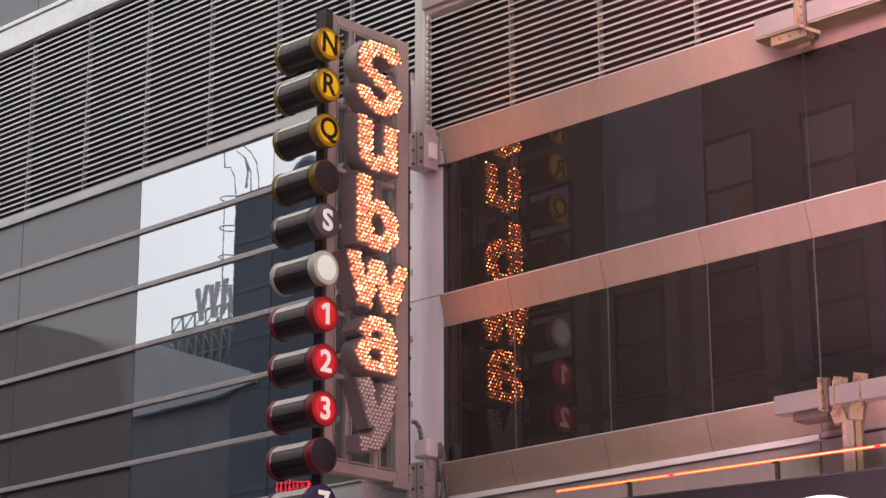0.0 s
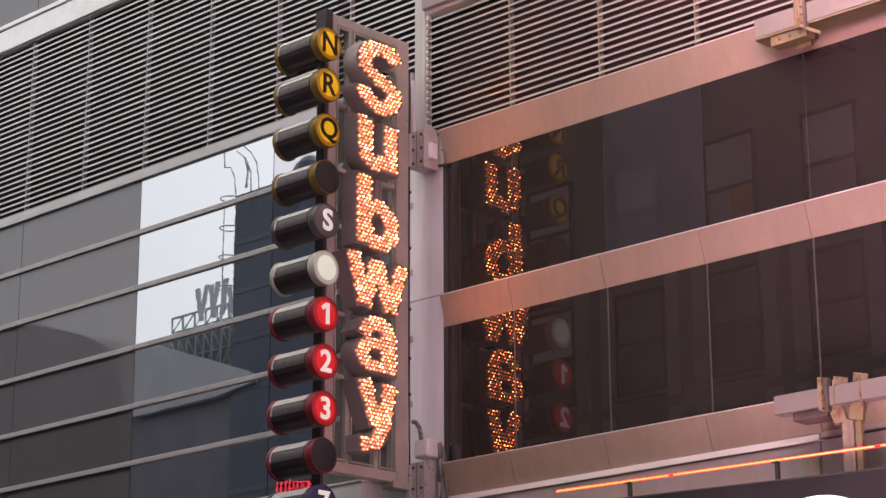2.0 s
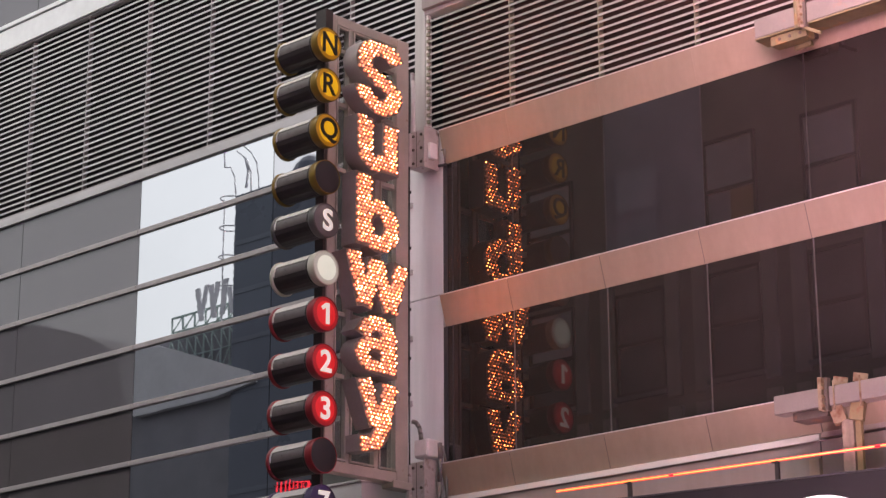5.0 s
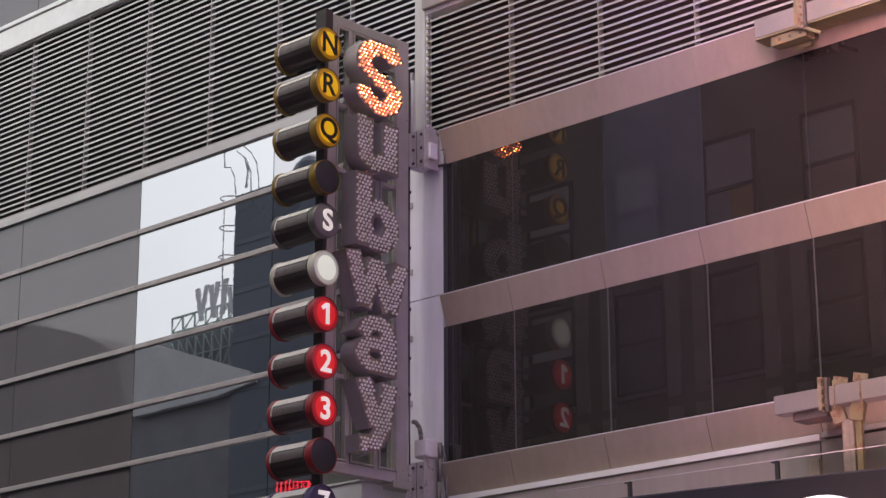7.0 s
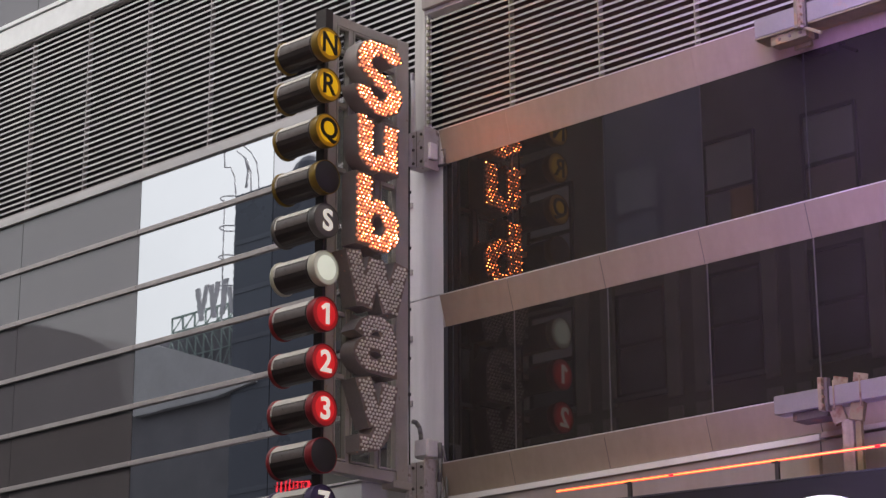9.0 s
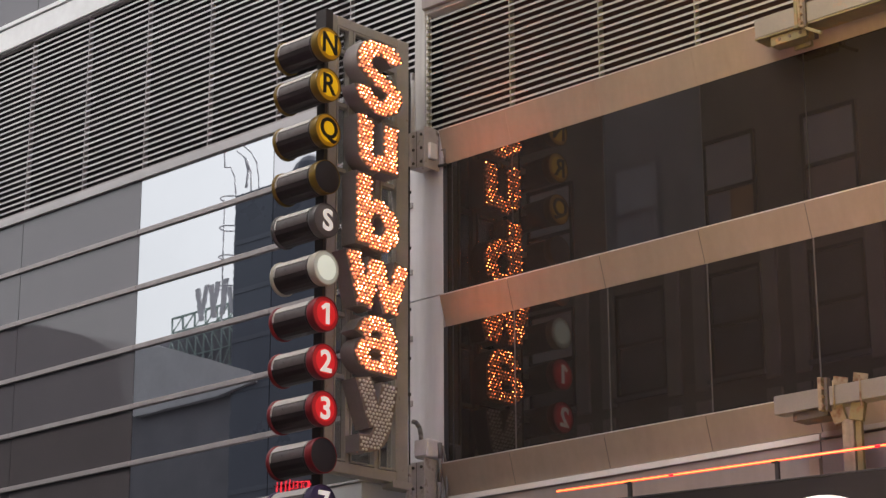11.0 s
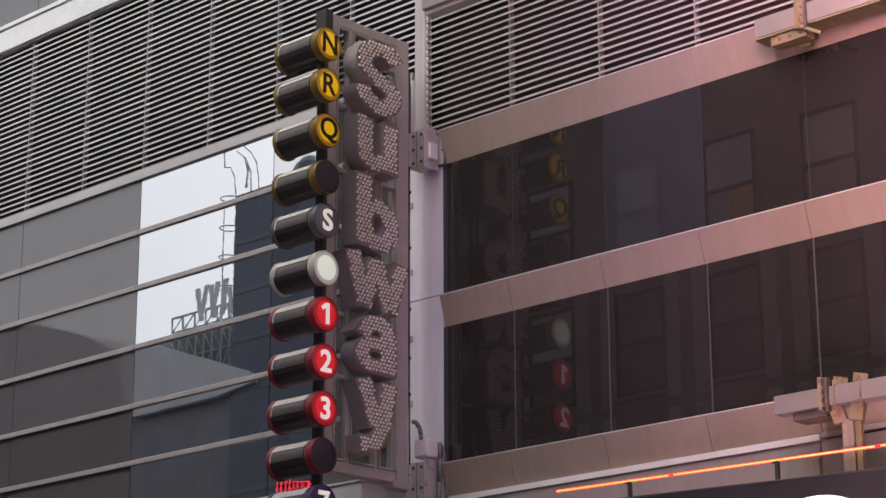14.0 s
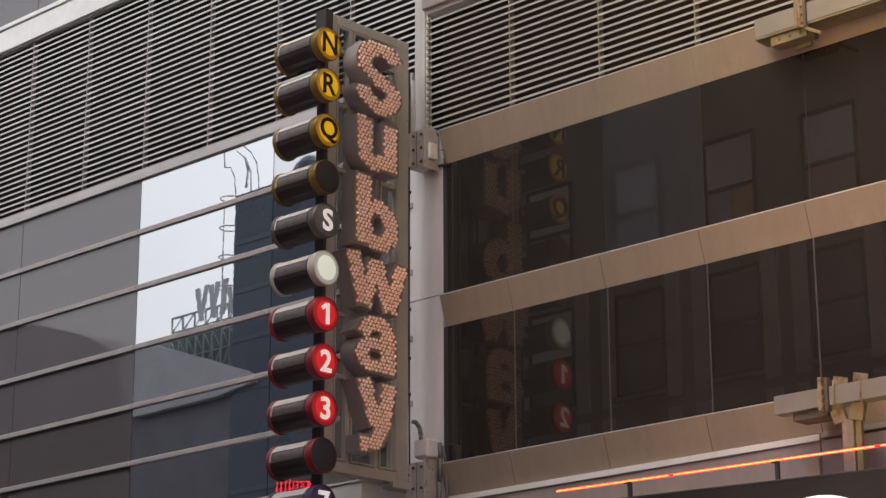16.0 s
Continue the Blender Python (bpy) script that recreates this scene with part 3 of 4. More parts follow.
def brackets():
    bolt = mesh_of(lathe_x(bmesh.new(), [(0.0, 0.035), (0.03, 0.035), (0.04, 0.02), (0.04, 0.0)], 6), "bolt", M_DARK_STEEL)
    for z, h in ((16.98, 0.88), (9.2, 1.14)):
        part("bracket_plate", a_box(-0.56, -0.13, -0.52, -0.47, z, z + h, 0.012), M_BRACKET, sign, "pale painted bracket plate")
        part("bracket_web", a_box(-0.56, -0.48, -0.62, -0.52, z + 0.05, z + h - 0.05, 0.01), M_BRACKET, sign)
        part("bracket_box", a_box(-0.62, -0.16, -0.47, -0.1, z + 0.04, z + h - 0.04, 0.015), M_BRACKET, sign)
        part("end_plate", a_box(-0.13, -0.095, -0.54, -0.06, z - 0.03, z + h + 0.06, 0.008), M_BRACKET, sign)
        for x in (-0.44, -0.2):
            for k in range(3):
                piece("bolt", bolt, sign, (x, -0.52, z + 0.12 + k * (h - 0.24) / 2), (0, 0, -90))
        part("plate_seam", a_box(-0.36, -0.345, -0.526, -0.52, z + 0.02, z + h - 0.02), M_DARK_STEEL, sign)
    part("top_box", a_box(-0.094, 0.0, -0.44, -0.2, 17.16, 17.54, 0.025), M_BOX, sign)
    part("white_rod", rod(bmesh.new(), (-0.67, -0.3, 17.9), (-0.67, -0.3, 19.2), 0.05, 14), M_BOX, sign)
    part("drain_bar", rod(bmesh.new(), (-0.72, -0.07, 17.13), (0.13, -0.07, 17.06), 0.035, 8), M_CABLE, sign)
    part("thin_pipe", tube(bmesh.new(), [(0.0, -0.1, 17.42), (0.12, -0.1, 17.42), (0.12, -0.1, 17.1)], 0.016, 6), M_CONDUIT, sign)


brackets()
jb = thing("junction_box", (-0.2, -0.3, 10.5), "pale grey electrical junction box with conduits on the pier", "electrical box")
part("body", a_box(-0.42, -0.02, -0.52, -0.15, 10.42, 10.82, 0.04), M_BOX, jb)
part("cover", a_box(-0.40, -0.04, -0.545, -0.52, 10.45, 10.80, 0.02), M_BOX, jb)
part("bent_conduit", tube(bmesh.new(), [(-0.5, -0.5, 11.25), (-0.42, -0.46, 11.22), (-0.36, -0.42, 11.1), (-0.34, -0.4, 10.95), (-0.33, -0.4, 10.8)], 0.05, 10), M_CONDUIT, jb)
part("conduit", tube(bmesh.new(), [(0.03, -0.2, 10.75), (0.05, -0.2, 10.4), (0.02, -0.2, 9.9), (-0.02, -0.2, 9.2)], 0.05, 10), M_CONDUIT, jb)
part("conduit", tube(bmesh.new(), [(0.03, -0.12, 10.7), (0.14, -0.1, 10.2), (0.14, -0.1, 9.2)], 0.03, 8), M_CONDUIT, jb)


def side_points(pts, w, closed):
    n, lo, hi = len(pts), [], []
    for i in range(n):
        a, b, c = pts[i - 1] if i or closed else pts[0], pts[i], pts[(i + 1) % n] if i < n - 1 or closed else pts[-1]
        d1, d2 = Vector(b) - Vector(a), Vector(c) - Vector(b)
        d1 = d1.normalized() if d1.length else d2.normalized()
        d2 = d2.normalized() if d2.length else d1
        t = (d1 + d2).normalized()
        k = 1 / max(0.55, t.dot(d1))
        nrm = Vector((-t.y, t.x)) * (w / 2 * k)
        lo.append(Vector(b) - nrm)
        hi.append(Vector(b) + nrm)
    return lo, hi


def stroke_solid(bm, pts, w, closed, x0, x1):
    lo, hi = side_points(pts, w, closed)
    v = [[bm.verts.new((x, q[i].x, q[i].y)) for q, x in ((lo, x0), (hi, x0), (hi, x1), (lo, x1))] for i in range(len(pts))]
    n = len(pts)
    for i in range(n if closed else n - 1):
        a, b = v[i], v[(i + 1) % n]
        for k in range(4):
            f = bm.faces.new((a[k], b[k], b[(k + 1) % 4], a[(k + 1) % 4]))
            f.material_index = 1 if k == 2 else 0
            f.smooth = True
            for e in f.edges:
                if k in (0, 2):
                    e.smooth = False
    if not closed:
        bm.faces.new(v[0])
        bm.faces.new(v[-1][::-1])


def smooth_line(pts, closed=False, n=6):
    """A Catmull-Rom line through the points."""
    q = [Vector(p) for p in pts]
    if len(q) < 3:
        return [tuple(p) for p in q]
    out, m = [], len(q)
    for i in range(m if closed else m - 1):
        p0, p1 = q[i - 1] if i or closed else q[0], q[i]
        p2 = q[(i + 1) % m]
        p3 = q[(i + 2) % m] if closed or i + 2 < m else q[-1]
        for k in range(n):
            t = k / n
            out.append(tuple(0.5 * (2 * p1 + (p2 - p0) * t + (2 * p0 - 5 * p1 + 4 * p2 - p3) * t * t + (3 * p1 - p0 - 3 * p2 + p3) * t ** 3)))
    if not closed:
        out.append(tuple(q[-1]))
    return out


def oval(cy, cz, ry, rz, n=28):
    return [(cy + ry * math.cos(2 * math.pi * i / n), cz + rz * math.sin(2 * math.pi * i / n)) for i in range(n)]


def bowl(cy, cz, ry, rz, a0, a1, n=26):
    return [(cy + ry * math.cos(radians(a0 + (a1 - a0) * i / n)), cz + rz * math.sin(radians(a0 + (a1 - a0) * i / n))) for i in range(n + 1)]


def gap_to(p, a, b):
    d = b - a
    t = max(0, min(1, (p - a).dot(d) / max(d.length_squared, 1e-9)))
    return (p - a - d * t).length


PEN = 0.74  # the letters' uprights are broader than their level strokes
LETTERS = {
    "S": [(smooth_line([(-1.42, 19.08), (-1.64, 19.26), (-1.96, 19.33), (-2.25, 19.26), (-2.42, 19.04), (-2.40, 18.82), (-2.2, 18.65), (-1.9, 18.54), (-1.63, 18.42), (-1.53, 18.24), (-1.66, 18.04), (-1.94, 17.95), (-2.22, 18.02), (-2.42, 18.18), (-2.50, 18.36)]), 0.345, False)],
    "u": [(smooth_line([(-2.40, 17.64), (-2.40, 16.9), (-2.27, 16.68), (-2.02, 16.64), (-1.72, 16.78)]), 0.34, False), ([(-1.63, 17.63), (-1.63, 16.47)], 0.345, False)],
    "b": [([(-2.43, 16.34), (-2.43, 14.71)], 0.345, False), (oval(-2.0, 15.23, 0.40, 0.41), 0.335, True)],
    "w": [([(-2.74, 14.56), (-2.39, 13.38)], 0.31, False), ([(-2.39, 13.36), (-2.05, 14.46)], 0.30, False), ([(-2.05, 14.46), (-1.62, 13.36)], 0.31, False), ([(-1.62, 13.36), (-1.27, 14.5)], 0.30, False)],
    "a": [(oval(-2.05, 12.37, 0.41, 0.245), 0.315, True), (smooth_line([(-1.65, 11.95), (-1.65, 12.4), (-1.67, 12.78), (-1.80, 13.0), (-2.04, 13.07), (-2.30, 12.96), (-2.47, 12.74)]), 0.325, False)],
    "y": [([(-2.42, 11.84), (-2.0, 10.84)], 0.325, False), (smooth_line([(-1.62, 11.8), (-1.75, 11.15), (-1.88, 10.74), (-2.03, 10.54), (-2.24, 10.46), (-2.51, 10.45)]), 0.33, False)],
}


def dome(bm, at, r, rise, rings, index=0, seg=7):
    prev = None
    for k, (rr, xx) in enumerate(rings):
        if rr == 0:
            top = bm.verts.new((at[0] + rise * xx, at[1], at[2]))
            for i in range(seg):
                f = bm.faces.new((prev[i], prev[(i + 1) % seg], top))
                f.smooth, f.material_index = True, index if k < 3 else index + 1
            continue
        ring = [bm.verts.new((at[0] + rise * xx, at[1] + r * rr * math.cos(2 * math.pi * i / seg), at[2] + r * rr * math.sin(2 * math.pi * i / seg))) for i in range(seg)]
        if prev:
            for i in range(seg):
                f = bm.faces.new((prev[i], prev[(i + 1) % seg], ring[(i + 1) % seg], ring[i]))
                f.smooth, f.material_index = True, index
        prev = ring


cores = {}


def sign_letter(name, strokes):
    """A deep channel letter: housing, face, glass bulbs, and the glowing filaments that slide into the bulbs when they are lit."""
    front, deep = -0.07, 0.42
    strokes = [([(y * PEN, z) for y, z in pts], w, closed) for pts, w, closed in strokes]
    bm = bmesh.new()
    for i, (pts, w, closed) in enumerate(strokes):
        stroke_solid(bm, pts, w * 1.09, closed, front - deep - 0.004 * i, front - 0.0015 * i)
    for v in bm.verts:
        v.co.y /= PEN
    body = part("letter_" + name, bm, [M_HOUSING, M_FACE], sign, "deep letter " + name + " set with round bulbs")
    pts = [p for s in strokes for p in s[0]]
    y0, y1, z0, z1 = min(p[0] for p in pts) / PEN - 0.3, max(p[0] for p in pts) / PEN + 0.3, min(p[1] for p in pts) - 0.3, max(p[1] for p in pts) + 0.3
    glass, core = bmesh.new(), bmesh.new()
    row, z = 0, z0
    while z < z1:
        y = y0 + (row % 2) * 0.05
        while y < y1:
            q = Vector((y * PEN, z))
            for line, w, closed in strokes:
                lim = w * 0.545 - 0.03
                segs = list(zip(line, line[1:])) + ([(line[-1], line[0])] if closed else [])
                hit = min(gap_to(q, Vector(a), Vector(b)) for a, b in segs)
                ends = [] if closed else [(line[0], line[1]), (line[-1], line[-2])]
                past = any((q - Vector(a)).dot((Vector(a) - Vector(b)).normalized()) > -0.03 and (q - Vector(a)).length < w * 0.8 for a, b in ends)
                if hit < lim and not past:
                    jy, jz = y + random.uniform(-0.009, 0.009), z + random.uniform(-0.009, 0.009)
                    dome(glass, (front - 0.008, jy, jz), 0.036, 0.045, ((0.8, 0.0), (1.0, 0.45), (0.7, 0.85), (0, 1.0)))
                    dome(core, (front - 0.01, jy, jz), 0.040, 0.05 * random.uniform(0.95, 1.12), ((1.0, 0.0), (1.0, 0.4), (0.34, 0.92), (0, 1.0)))
                    break
            y += 0.10
        row += 1
        z += 0.08
    for f in glass.faces:
        f.material_index = 0
    tagged(part("bulb_field", glass, M_BULB, body, "pale round glass bulbs"), kind="stuff")
    cores[name] = part("filament_field", core, [M_GLOW, M_GLOW_TIP], body, "glowing amber bulb filaments")
    tagged(cores[name], kind="stuff")


for name, strokes in LETTERS.items():
    sign_letter(name, strokes)

DRUMS = [(18.85, "N", "yellow"), (17.92, "R", "yellow"), (16.89, "Q", "yellow"), (15.86, "", "yellow"), (14.91, "S", "grey"), (13.88, "", "cream"),
         (12.9, "1", "red"), (11.9, "2", "red"), (10.92, "3", "red"), (9.96, "", "red"), (9.0, "7", "violet")]
RING = {"yellow": M_YELLOW, "grey": M_GREY_RING, "cream": M_CREAM, "red": M_RED, "violet": M_PURPLE}
FACE = {"yellow": M_YELLOW_FACE, "grey": M_GREY_FACE, "cream": M_CREAM_FACE, "red": M_RED_FACE, "violet": M_PURPLE_FACE}


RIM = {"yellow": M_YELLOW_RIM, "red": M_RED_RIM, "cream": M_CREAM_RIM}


def arc_patch(x0, x1, a0, a1, r0, r1, bm=None, n=6):
    """A curved plate on a drum, between two angles and two radii."""
    bm = bm or bmesh.new()
    v = []
    for i in range(n + 1):
        a = radians(a0 + (a1 - a0) * i / n)
        v.append([bm.verts.new((x, r * math.cos(a), r * math.sin(a))) for x, r in ((x0, r0), (x0, r1), (x1, r1), (x1, r0))])
    for p, q in zip(v, v[1:]):
        for k in range(4):
            bm.faces.new((p[k], q[k], q[(k + 1) % 4], p[(k + 1) % 4]))
    bm.faces.new(v[0])
    bm.faces.new(v[-1][::-1])
    return bm


def drums():
    body = mesh_of(lathe_x(bmesh.new(), [(-0.52, 0), (-0.52, 0.33), (0.66, 0.33), (0.66, 0)], 48), "drum", M_DRUM)
    # the sky's reflection along the top is painted as this pale plate
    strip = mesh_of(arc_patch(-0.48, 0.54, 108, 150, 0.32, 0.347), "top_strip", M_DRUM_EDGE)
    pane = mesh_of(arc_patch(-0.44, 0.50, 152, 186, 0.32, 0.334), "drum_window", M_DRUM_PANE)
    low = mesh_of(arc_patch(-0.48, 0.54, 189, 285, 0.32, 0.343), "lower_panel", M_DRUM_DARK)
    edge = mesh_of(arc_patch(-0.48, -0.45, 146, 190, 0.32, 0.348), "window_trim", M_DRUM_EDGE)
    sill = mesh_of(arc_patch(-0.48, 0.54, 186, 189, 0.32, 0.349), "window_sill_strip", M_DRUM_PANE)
    lip = mesh_of(lathe_x(bmesh.new(), [(0.50, 0.32), (0.505, 0.348), (0.525, 0.348), (0.53, 0.32)], 48), "drum_lip", M_DRUM)
    rings = {}
    for k, m in RING.items():
        rings[k] = (mesh_of(lathe_x(bmesh.new(), [(0.56, 0.33), (0.565, 0.356), (0.60, 0.362), (0.72, 0.37), (0.765, 0.366), (0.778, 0.355), (0.765, 0.345)], 48), "front_ring", m),
                    mesh_of(lathe_x(bmesh.new(), [(-0.55, 0.33), (-0.575, 0.35), (-0.57, 0.366), (-0.51, 0.368), (-0.49, 0.33)], 48), "back_ring", m))
    for z, text, colour in DRUMS:
        at = (-0.585, -3.75, z)
        lit = bool(text) or colour == "cream"
        label = {"yellow": "yellow-ringed", "grey": "grey-ringed", "cream": "cream-ringed", "red": "red-ringed", "violet": "dark violet"}[colour] + " dark line drum" + (" marked " + text if text else (" with a blank lit face" if lit else ", unlit"))
        d = piece("line_drum", body, sign, at, label=label)
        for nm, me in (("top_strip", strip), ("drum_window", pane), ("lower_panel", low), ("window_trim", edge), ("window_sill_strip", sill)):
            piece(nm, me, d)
        piece("drum_lip", lip, d)
        piece("front_ring", rings[colour][0], d)
        piece("back_ring", rings[colour][1], d)
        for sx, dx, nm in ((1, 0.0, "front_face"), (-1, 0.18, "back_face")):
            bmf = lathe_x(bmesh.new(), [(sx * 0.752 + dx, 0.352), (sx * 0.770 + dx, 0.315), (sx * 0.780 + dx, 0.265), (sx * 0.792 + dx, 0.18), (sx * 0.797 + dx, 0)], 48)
            # outer ring takes the weaker emission, as painted falloff of the inner light
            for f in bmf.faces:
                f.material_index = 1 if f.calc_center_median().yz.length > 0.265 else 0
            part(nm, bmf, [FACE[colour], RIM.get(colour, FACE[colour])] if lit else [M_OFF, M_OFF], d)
        if text:
            if text == "1":
                g = bmesh.new()
                box(g, -0.012, 0.012, -0.02, 0.075, -0.22, 0.22)
                box(g, -0.011, 0.011, -0.1, 0.06, -0.038, 0.038, turn=pose(0, -0.05, 0.152, 38, 0, 0))
                me = mesh_of(g, "marking", [])
            else:
                me = glyph(text, 0.44, 0.009 if colour == "yellow" else 0.014, 0.012)
            me.materials.append(M_BLACK if colour == "yellow" else M_WHITE_GLYPH)
            piece("marking", me, d, (0.797, 0, 0))
        bm = bmesh.new()
        box(bm, -0.16, 0.03, 0.30, 0.62, -0.06, 0.06, 0.01)
        part("arm", bm, M_STEEL, d)


drums()

# ---- canopy below the sign ----
canopy = thing("canopy", (-4, -0.7, 9), "pale grey metal canopy box under the sign", "canopy")
part("body", a_box(-9, -1.0, -1.52, -0.1, 8.3, 9.88, 0.02), M_CANOPY, canopy)
part("edge_strip", a_box(-9.02, -0.98, -1.55, -0.08, 9.88, 9.91, 0.006), M_FRAME_L, canopy)


# ---- steel beams that carry another sign ----
def beam(x0, y, z0, z1, x_clamp, low):
    b = thing("support_beam", (x0 + 4, y, z0), "weathered grey steel box beam with rusty clamps on the facade", "beam", group="sign support beams")
    part("channel", a_box(x0, EX1, y - 0.02, y + 0.30, z0, z1, 0.015), M_BEAM, b)
    part("end_cap", a_box(x0 - 0.012, x0, y, y + 0.28, z0 + 0.02, z1 - 0.02, 0.004), M_BEAM, b)
    # dark colour on this angle paints the shadow under the beam
    part("lower_angle", a_box(x0 + 0.35, x_clamp + 0.05, y + 0.05, y + 0.5, z0 - 0.16, z0 - 0.01, 0.01), M_DARK_STEEL, b, "angle iron darkened for the shade under the beam")
    part("anchor_plate", a_box(x0 + 0.55, x_clamp - 0.1, y + 0.3, -0.12, z0 - 0.1, z0 + 0.1, 0.01), M_OLIVE, b)
    part("clamp_plate", a_box(x_clamp - 0.05, x_clamp + 0.03, y - 0.1, y + 0.05, z0 - 0.08, z1 + (0.18 if low else 0.7), 0.008), M_RUST, b)
    part("clamp_plate", a_box(x_clamp + 0.08, x_clamp + 0.14, y - 0.08, y + 0.05, z0 - 0.1, z1 + (0.16 if low else 0.7), 0.008), M_DARK_STEEL, b)
    bolt = mesh_of(rod(bmesh.new(), (0, -0.05, 0), (0, 0.05, 0), 0.03, 6), "bolt", M_RUST)
    for i in range(3):
        piece("bolt", bolt, b, (x_clamp + 0.055, y - 0.07, z0 + 0.0 + i * 0.16))
    return b


lower = beam(9.1, -0.9, 9.86, 10.21, 10.15, True)
for dx, h in ((0.30, 0.22), (0.72, 0.26)):
    part("gusset", a_box(-0.13, 0.13, -0.02, 0.02, -0.08, 0.08, 0.005, turn=pose(10.15 + dx, -0.78, 10.3, 0, 8, 35)), M_RUST, lower, "rusty gusset plate")
part("tie_rod", rod(bmesh.new(), (10.95, -0.95, 9.75), (10.95, -0.95, 10.3), 0.018, 8), M_RUST, lower)
part("tie_rod", rod(bmesh.new(), (10.40, -0.95, 9.75), (10.40, -0.95, 10.3), 0.018, 8), M_RUST, lower)
part("post", a_box(10.42, 10.66, -0.78, -0.66, 7.0, 9.6, 0.01), M_POST_RUST, lower, "streaked steel post")
part("post", a_box(10.68, 10.80, -0.75, -0.66, 7.0, 9.6, 0.01), M_OLIVE, lower, "streaked steel post")
for x, t, m in ((10.34, -16, M_RUST), (10.74, 10, M_OLIVE)):
    part("bracket", prism_x(bmesh.new(), [(-0.1, -0.17), (0.08, -0.17), (0.12, 0.2), (-0.12, 0.2)], -0.12, 0.12), m, lower).matrix_basis = pose(x, -0.72, 9.72, 0, t, 20)
upper = beam(8.88, -0.6, 17.40, 17.80, 9.95, False)
part("bottom_flange", a_box(8.87, EX1, -0.61, -0.14, 17.36, 17.395, 0.005), M_UNDER, upper, "ochre-stained underside of the beam")
part("under_channel", a_box(9.2, 10.02, -0.56, -0.28, 17.16, 17.355, 0.012), M_UNDER, upper, "yellowed steel channel")
for k in range(3):
    part("bolt", rod(bmesh.new(), (9.4 + k * 0.24, -0.575, 17.26), (9.4 + k * 0.24, -0.55, 17.26), 0.035, 6), M_DARK_STEEL, upper)
part("upright_channel", a_box(9.86, 9.93, -0.72, -0.60, 17.3, 18.6, 0.008), M_UNDER, upper)
part("upright_channel", a_box(9.96, 10.05, -0.68, -0.60, 17.3, 18.6, 0.008), M_POST_RUST, upper)
part("hanger", a_box(9.55, 9.95, -0.30, -0.22, 17.06, 17.16, 0.012), M_UNDER, upper, "stained hanger plate")
part("brace", a_box(-0.03, 0.03, -0.03, 0.03, -0.22, 0.22, 0.006, turn=pose(10.2, -0.62, 17.2, 0, -60, 0)), M_UNDER, upper)


# ---- two unseen turning three-sided light columns, added to colour the facade, one hung from the roof, one on the street ----
def light_column(x, y, z, high, hung):
    c = thing("added_light_column", (x, y, z), "added unseen turning pink, violet and amber light " + ("hung from the roof" if hung else "standing on the street"), "advertising column", group="turning advertising columns")
    if hung:
        part("roof_arm", a_box(x - 0.2, x + 0.2, y - 0.3, 0.3, 26.0, 26.4, 0.02), M_BEAM, c)
        part("spindle", rod(bmesh.new(), (x, y, z + high), (x, y, 26.05), 0.3, 20), M_BEAM, c)
        part("shield_stay", a_box(x - 3.78, x + 0.2, y - 0.05, y + 0.05, 25.95, 26.05, 0.01), M_BEAM, c)
    else:
        part("plinth", rod(bmesh.new(), (x, y, 0), (x, y, z + 0.05), 1.2, 24), M_BEAM, c)
    # unseen sheet, added to block the columns' coloured light from the sign
    part("side_shield", a_box(x - 3.78, x - 3.7, y - 3.8, y + 2.8, z + 0.1 if hung else 0.0, z + high + 0.15, 0.01), M_BOARD, c, "black sheet added to keep column light off the sign")
    side = 6.0
    inner = side / (2 * math.sqrt(3))
    bm = bmesh.new()
    bmesh.ops.create_cone(bm, cap_ends=True, segments=3, radius1=inner * 2 - 0.1, radius2=inner * 2 - 0.1, depth=high, matrix=pose(0, 0, high / 2))
    cabinet = new("cabinet", mesh_of(bm, "cabinet", M_BOARD))
    cabinet.parent = c
    for i, m in enumerate((M_LIGHT_PINK, M_LIGHT_VIOLET, M_LIGHT_AMBER)):
        f = new("glow_face", mesh_of(a_box(inner - 0.03, inner + 0.02, -side / 2 + 0.15, side / 2 - 0.15, 0.15, high - 0.15), "glow_face", m))
        f.parent = cabinet
        f.matrix_basis = pose(0, 0, 0, 0, 0, 60 + 120 * i)
    return cabinet


cabinets = [light_column(14.0, -9.0, 16.8, 5.2, True), light_column(14.0, -8.6, 0.3, 5.6, False)]


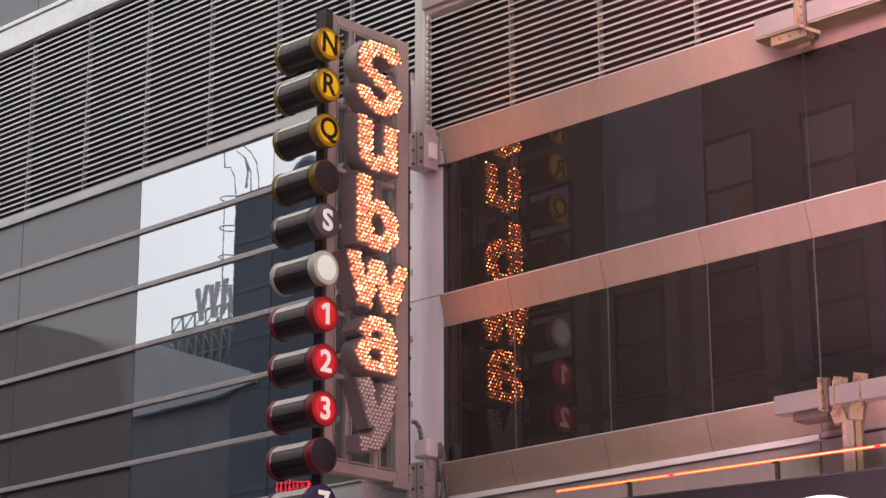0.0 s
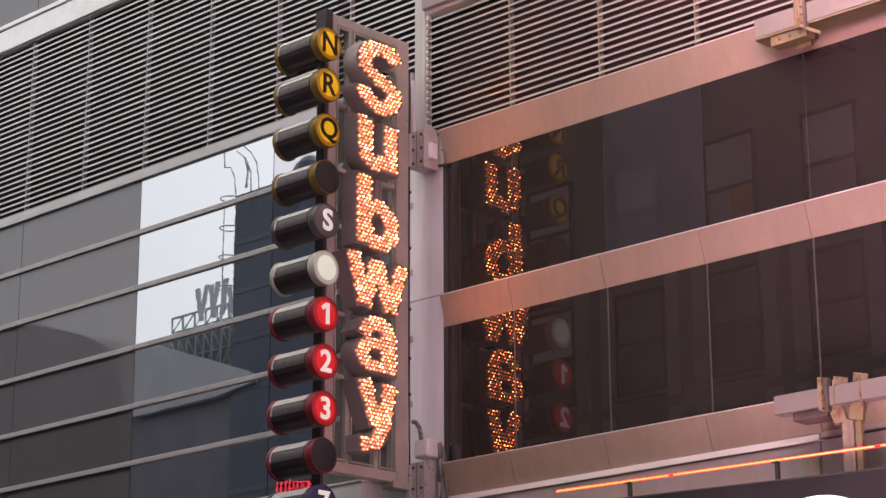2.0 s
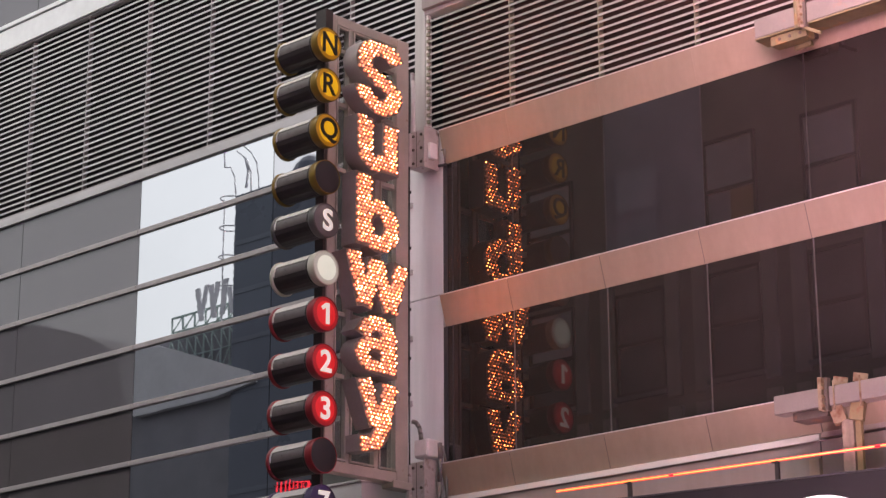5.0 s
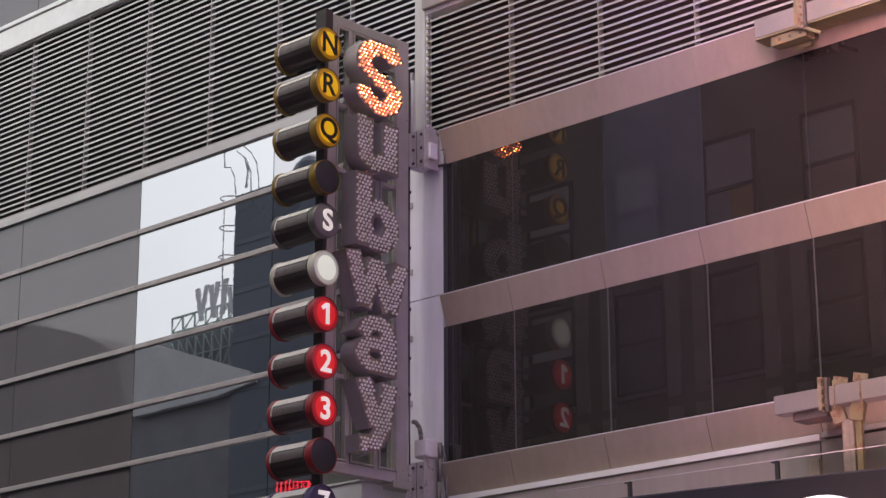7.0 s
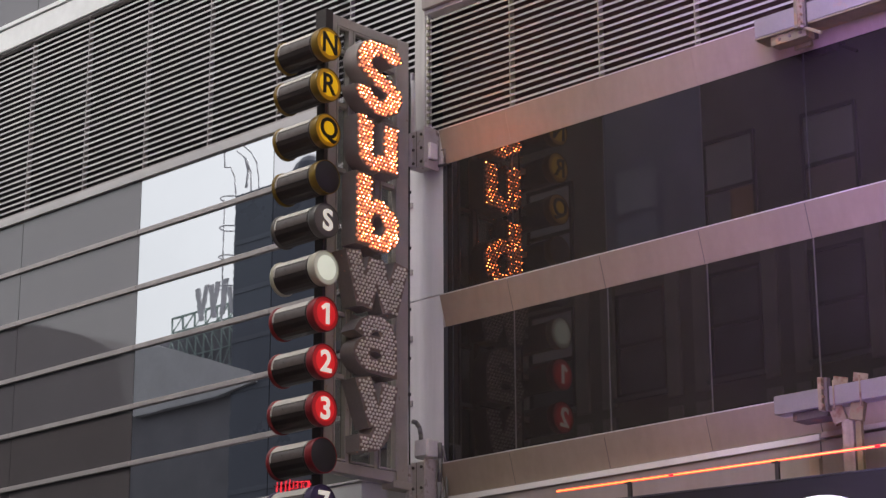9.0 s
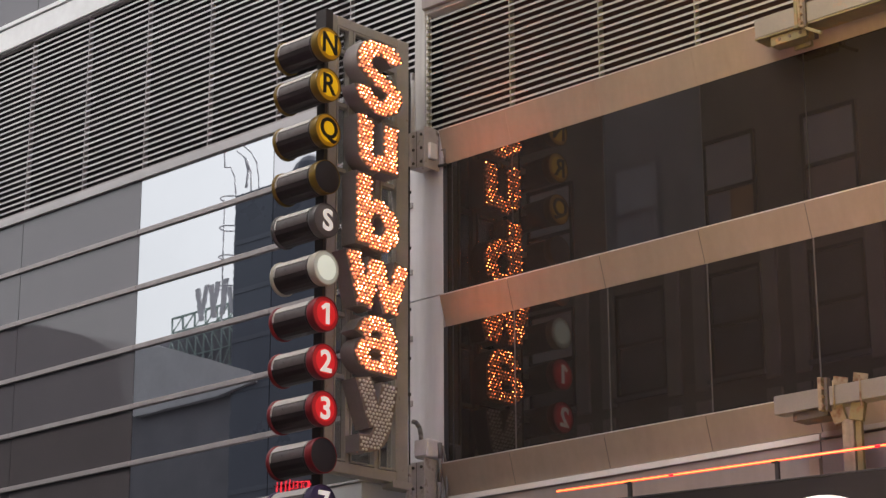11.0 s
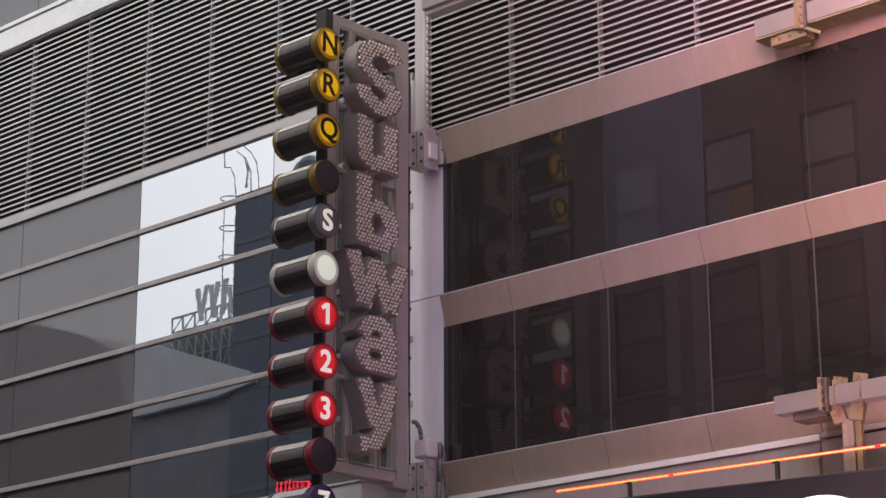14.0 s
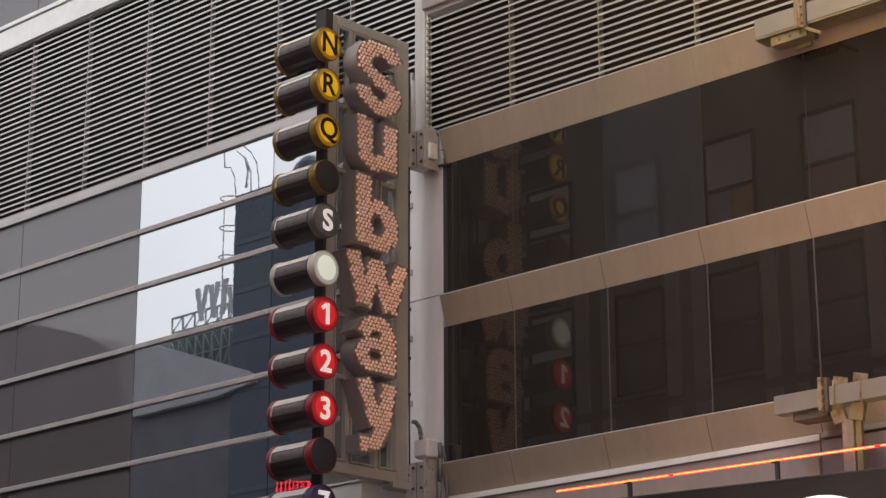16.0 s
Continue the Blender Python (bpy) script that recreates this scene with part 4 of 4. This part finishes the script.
# ---- board with the neon line over it ----
def board():
    b = thing("marquee_board", (8, -0.6, 7), "black angled marquee board with a white lit round shape", "marquee")
    turn = pose(7.14, -1.984, 0, 0, 0, 9.39)
    part("panel", a_box(-4.0, 6.5, 0.0, 0.14, 5.5, 8.5, 0.01, turn=turn), M_BOARD, b)
    part("top_cap", a_box(-4.02, 6.52, -0.01, 0.15, 8.5, 8.53, 0.005, turn=turn), M_WFRAME, b)
    bm = bmesh.new()
    bmesh.ops.create_cone(bm, cap_ends=True, segments=48, radius1=1.63, radius2=1.63, depth=0.06, matrix=turn @ pose(3.21, -0.03, 6.53, 90, 0, 0))
    for lx in (-2.5, 1.5, 5.5):
        at = turn @ Vector((lx, 0.13, 8.0))
        part("bracket", a_box(at.x - 0.04, at.x + 0.04, at.y, -0.055, 7.95, 8.05, 0.005), M_WFRAME, b)
    part("round_shape", bm, M_WHITE_LIT, b, "white lit round shape")
    n = thing("neon_line", (7, -0.3, 9.2), "thin neon tube on short posts above the board", "neon light")
    a, c = Vector((4.32, -1.441, 9.0)), Vector((13.0, -0.753, 9.0))
    part("tube", rod(bmesh.new(), a, c, 0.010, 8), M_TUBE, n)
    glow_bm = rod(bmesh.new(), a, c, 0.014, 8)
    # thin glowing red rods above and below imitate the tube's halo
    for dz in (-0.019, 0.019):
        rod(glow_bm, a + Vector((0, 0.004, dz)), c + Vector((0, 0.004, dz)), 0.008, 6, index=1)
    for t in (0.303, 0.793):
        q = a.lerp(c, t)
        rod(glow_bm, q - (c - a) * 0.006, q + (c - a) * 0.006, 0.019, 8, index=1)
    g = part("glow", glow_bm, [M_NEON, M_NEON_RED], n, "glowing orange-red neon with red halo rods")
    r = part("red_glow", rod(bmesh.new(), a, c, 0.0125, 8), M_NEON_RED, n, "faint red neon")
    for t in (0.196, 0.562):
        q = a.lerp(c, t)
        part("post", a_box(q.x - 0.04, q.x + 0.04, q.y - 0.03, q.y + 0.03, 8.2, 8.985, 0.006), M_CABLE, n)
        part("saddle", a_box(q.x - 0.11, q.x + 0.04, q.y - 0.035, q.y + 0.035, 8.955, 8.985, 0.006), M_CABLE, n)
    return g, r


neon_glow, neon_red = board()

# ---- louvre slats ----
prof = [(0, 0), (0, 0.047), (0.01, 0.053), (0.07, 0.078), (0.07, 0.068), (0.012, 0.0)]
me_w = mesh_of(prism_x(bmesh.new(), prof, -STEP / 2 + 0.004, STEP / 2 - 0.004), "slat", M_SLAT)
x = -0.46 - STEP / 2
k = 0
while x > -21:
    for i in range(30):
        piece("slat", me_w, wall_w, (x if k else x - 0.41, -0.02, 19.684 + i * 0.1632))
    part("louvre_post", a_box(x - STEP / 2 - 0.011, x - STEP / 2 + 0.011, -0.024, 0.12, 19.56, 24.62), M_MULLION, wall_w)
    x -= STEP
    k += 1
me_e = mesh_of(prism_x(bmesh.new(), prof, 0.004, 2.506), "slat", M_SLAT_PINK)
for c in range(7):
    x = -0.5 + c * 2.51
    for i in range(17):
        piece("slat", me_e, wall_e, (x, -0.02, 18.037 + i * 0.1636))
    part("louvre_post", a_box(x + 2.51 - 0.011, x + 2.51 + 0.011, -0.024, 0.14, 17.9, 20.86), M_LOUVRE_POST, wall_e)


clip_me = mesh_of(a_box(-0.05, 0.03, -0.05, 0.02, 0.0, 0.085, 0.008), "slat_clip", M_LOUVRE_POST)
for i in range(17):
    piece("slat_clip", clip_me, wall_e, (-0.44, -0.01, 18.02 + i * 0.1636))


# ---- what moves: bulbs lighting up letter by letter, and the neon line ----
def motions():
    on, dim, off = pose(0, 0, 0), pose(-0.0042, 0, 0), pose(-0.16, 0, 0)
    first = {"S": 6.85, "u": 7.62, "b": 8.5, "w": 9.38, "a": 10.24, "y": 11.1}
    for name, ob in cores.items():
        rows = [(0.0, on)] if name != "y" else [(0.0, off), (0.43, off), (0.5, dim), (0.6, on)]
        rows += [(2.37, on), (2.47, off), (3.4, off), (3.5, dim), (3.6, on), (5.3, on), (5.43, off)]
        rows += [(first[name], off), (first[name] + 0.12, on), (12.9, on), (13.0, dim), (13.1, off), (14.03, off), (14.13, on), (15.9, on), (16.0, pose(-0.0088, 0, 0))]
        walk(ob, rows)
    up, down = pose(0, 0, 0), pose(0, 0.5, -0.7)
    for ob, back in ((neon_glow, 8.03), (neon_red, 7.9)):
        rows = [(0.0, up)]
        for a, b in ((0.16, 0.43), (6.72, 7.08), (7.52, back), (13.36, 13.72), (14.36, 14.68)):
            rows += [(a - 0.07, up), (a, down), (b, down), (b + 0.07, up)]
        walk(ob, rows + [(16.0, up)])
    # faces stand at 60, 180 and 300 degrees; the one turned to 100 lights the facade
    pink, violet, amber = 40, -80, -200
    turns = [(0.0, pink), (6.72, pink), (6.85, 25), (7.02, 0), (7.14, -45), (7.3, violet), (8.55, violet), (9.05, -115), (9.2, -160), (9.4, amber), (13.1, amber), (13.25, -275), (13.4, -345), (14.05, -345), (14.25, -275), (14.5, -218), (14.8, amber), (16.0, amber)]
    for ob in cabinets:
        walk(ob, [(t, pose(0, 0, 0, 0, 0, a)) for t, a in turns])


motions()
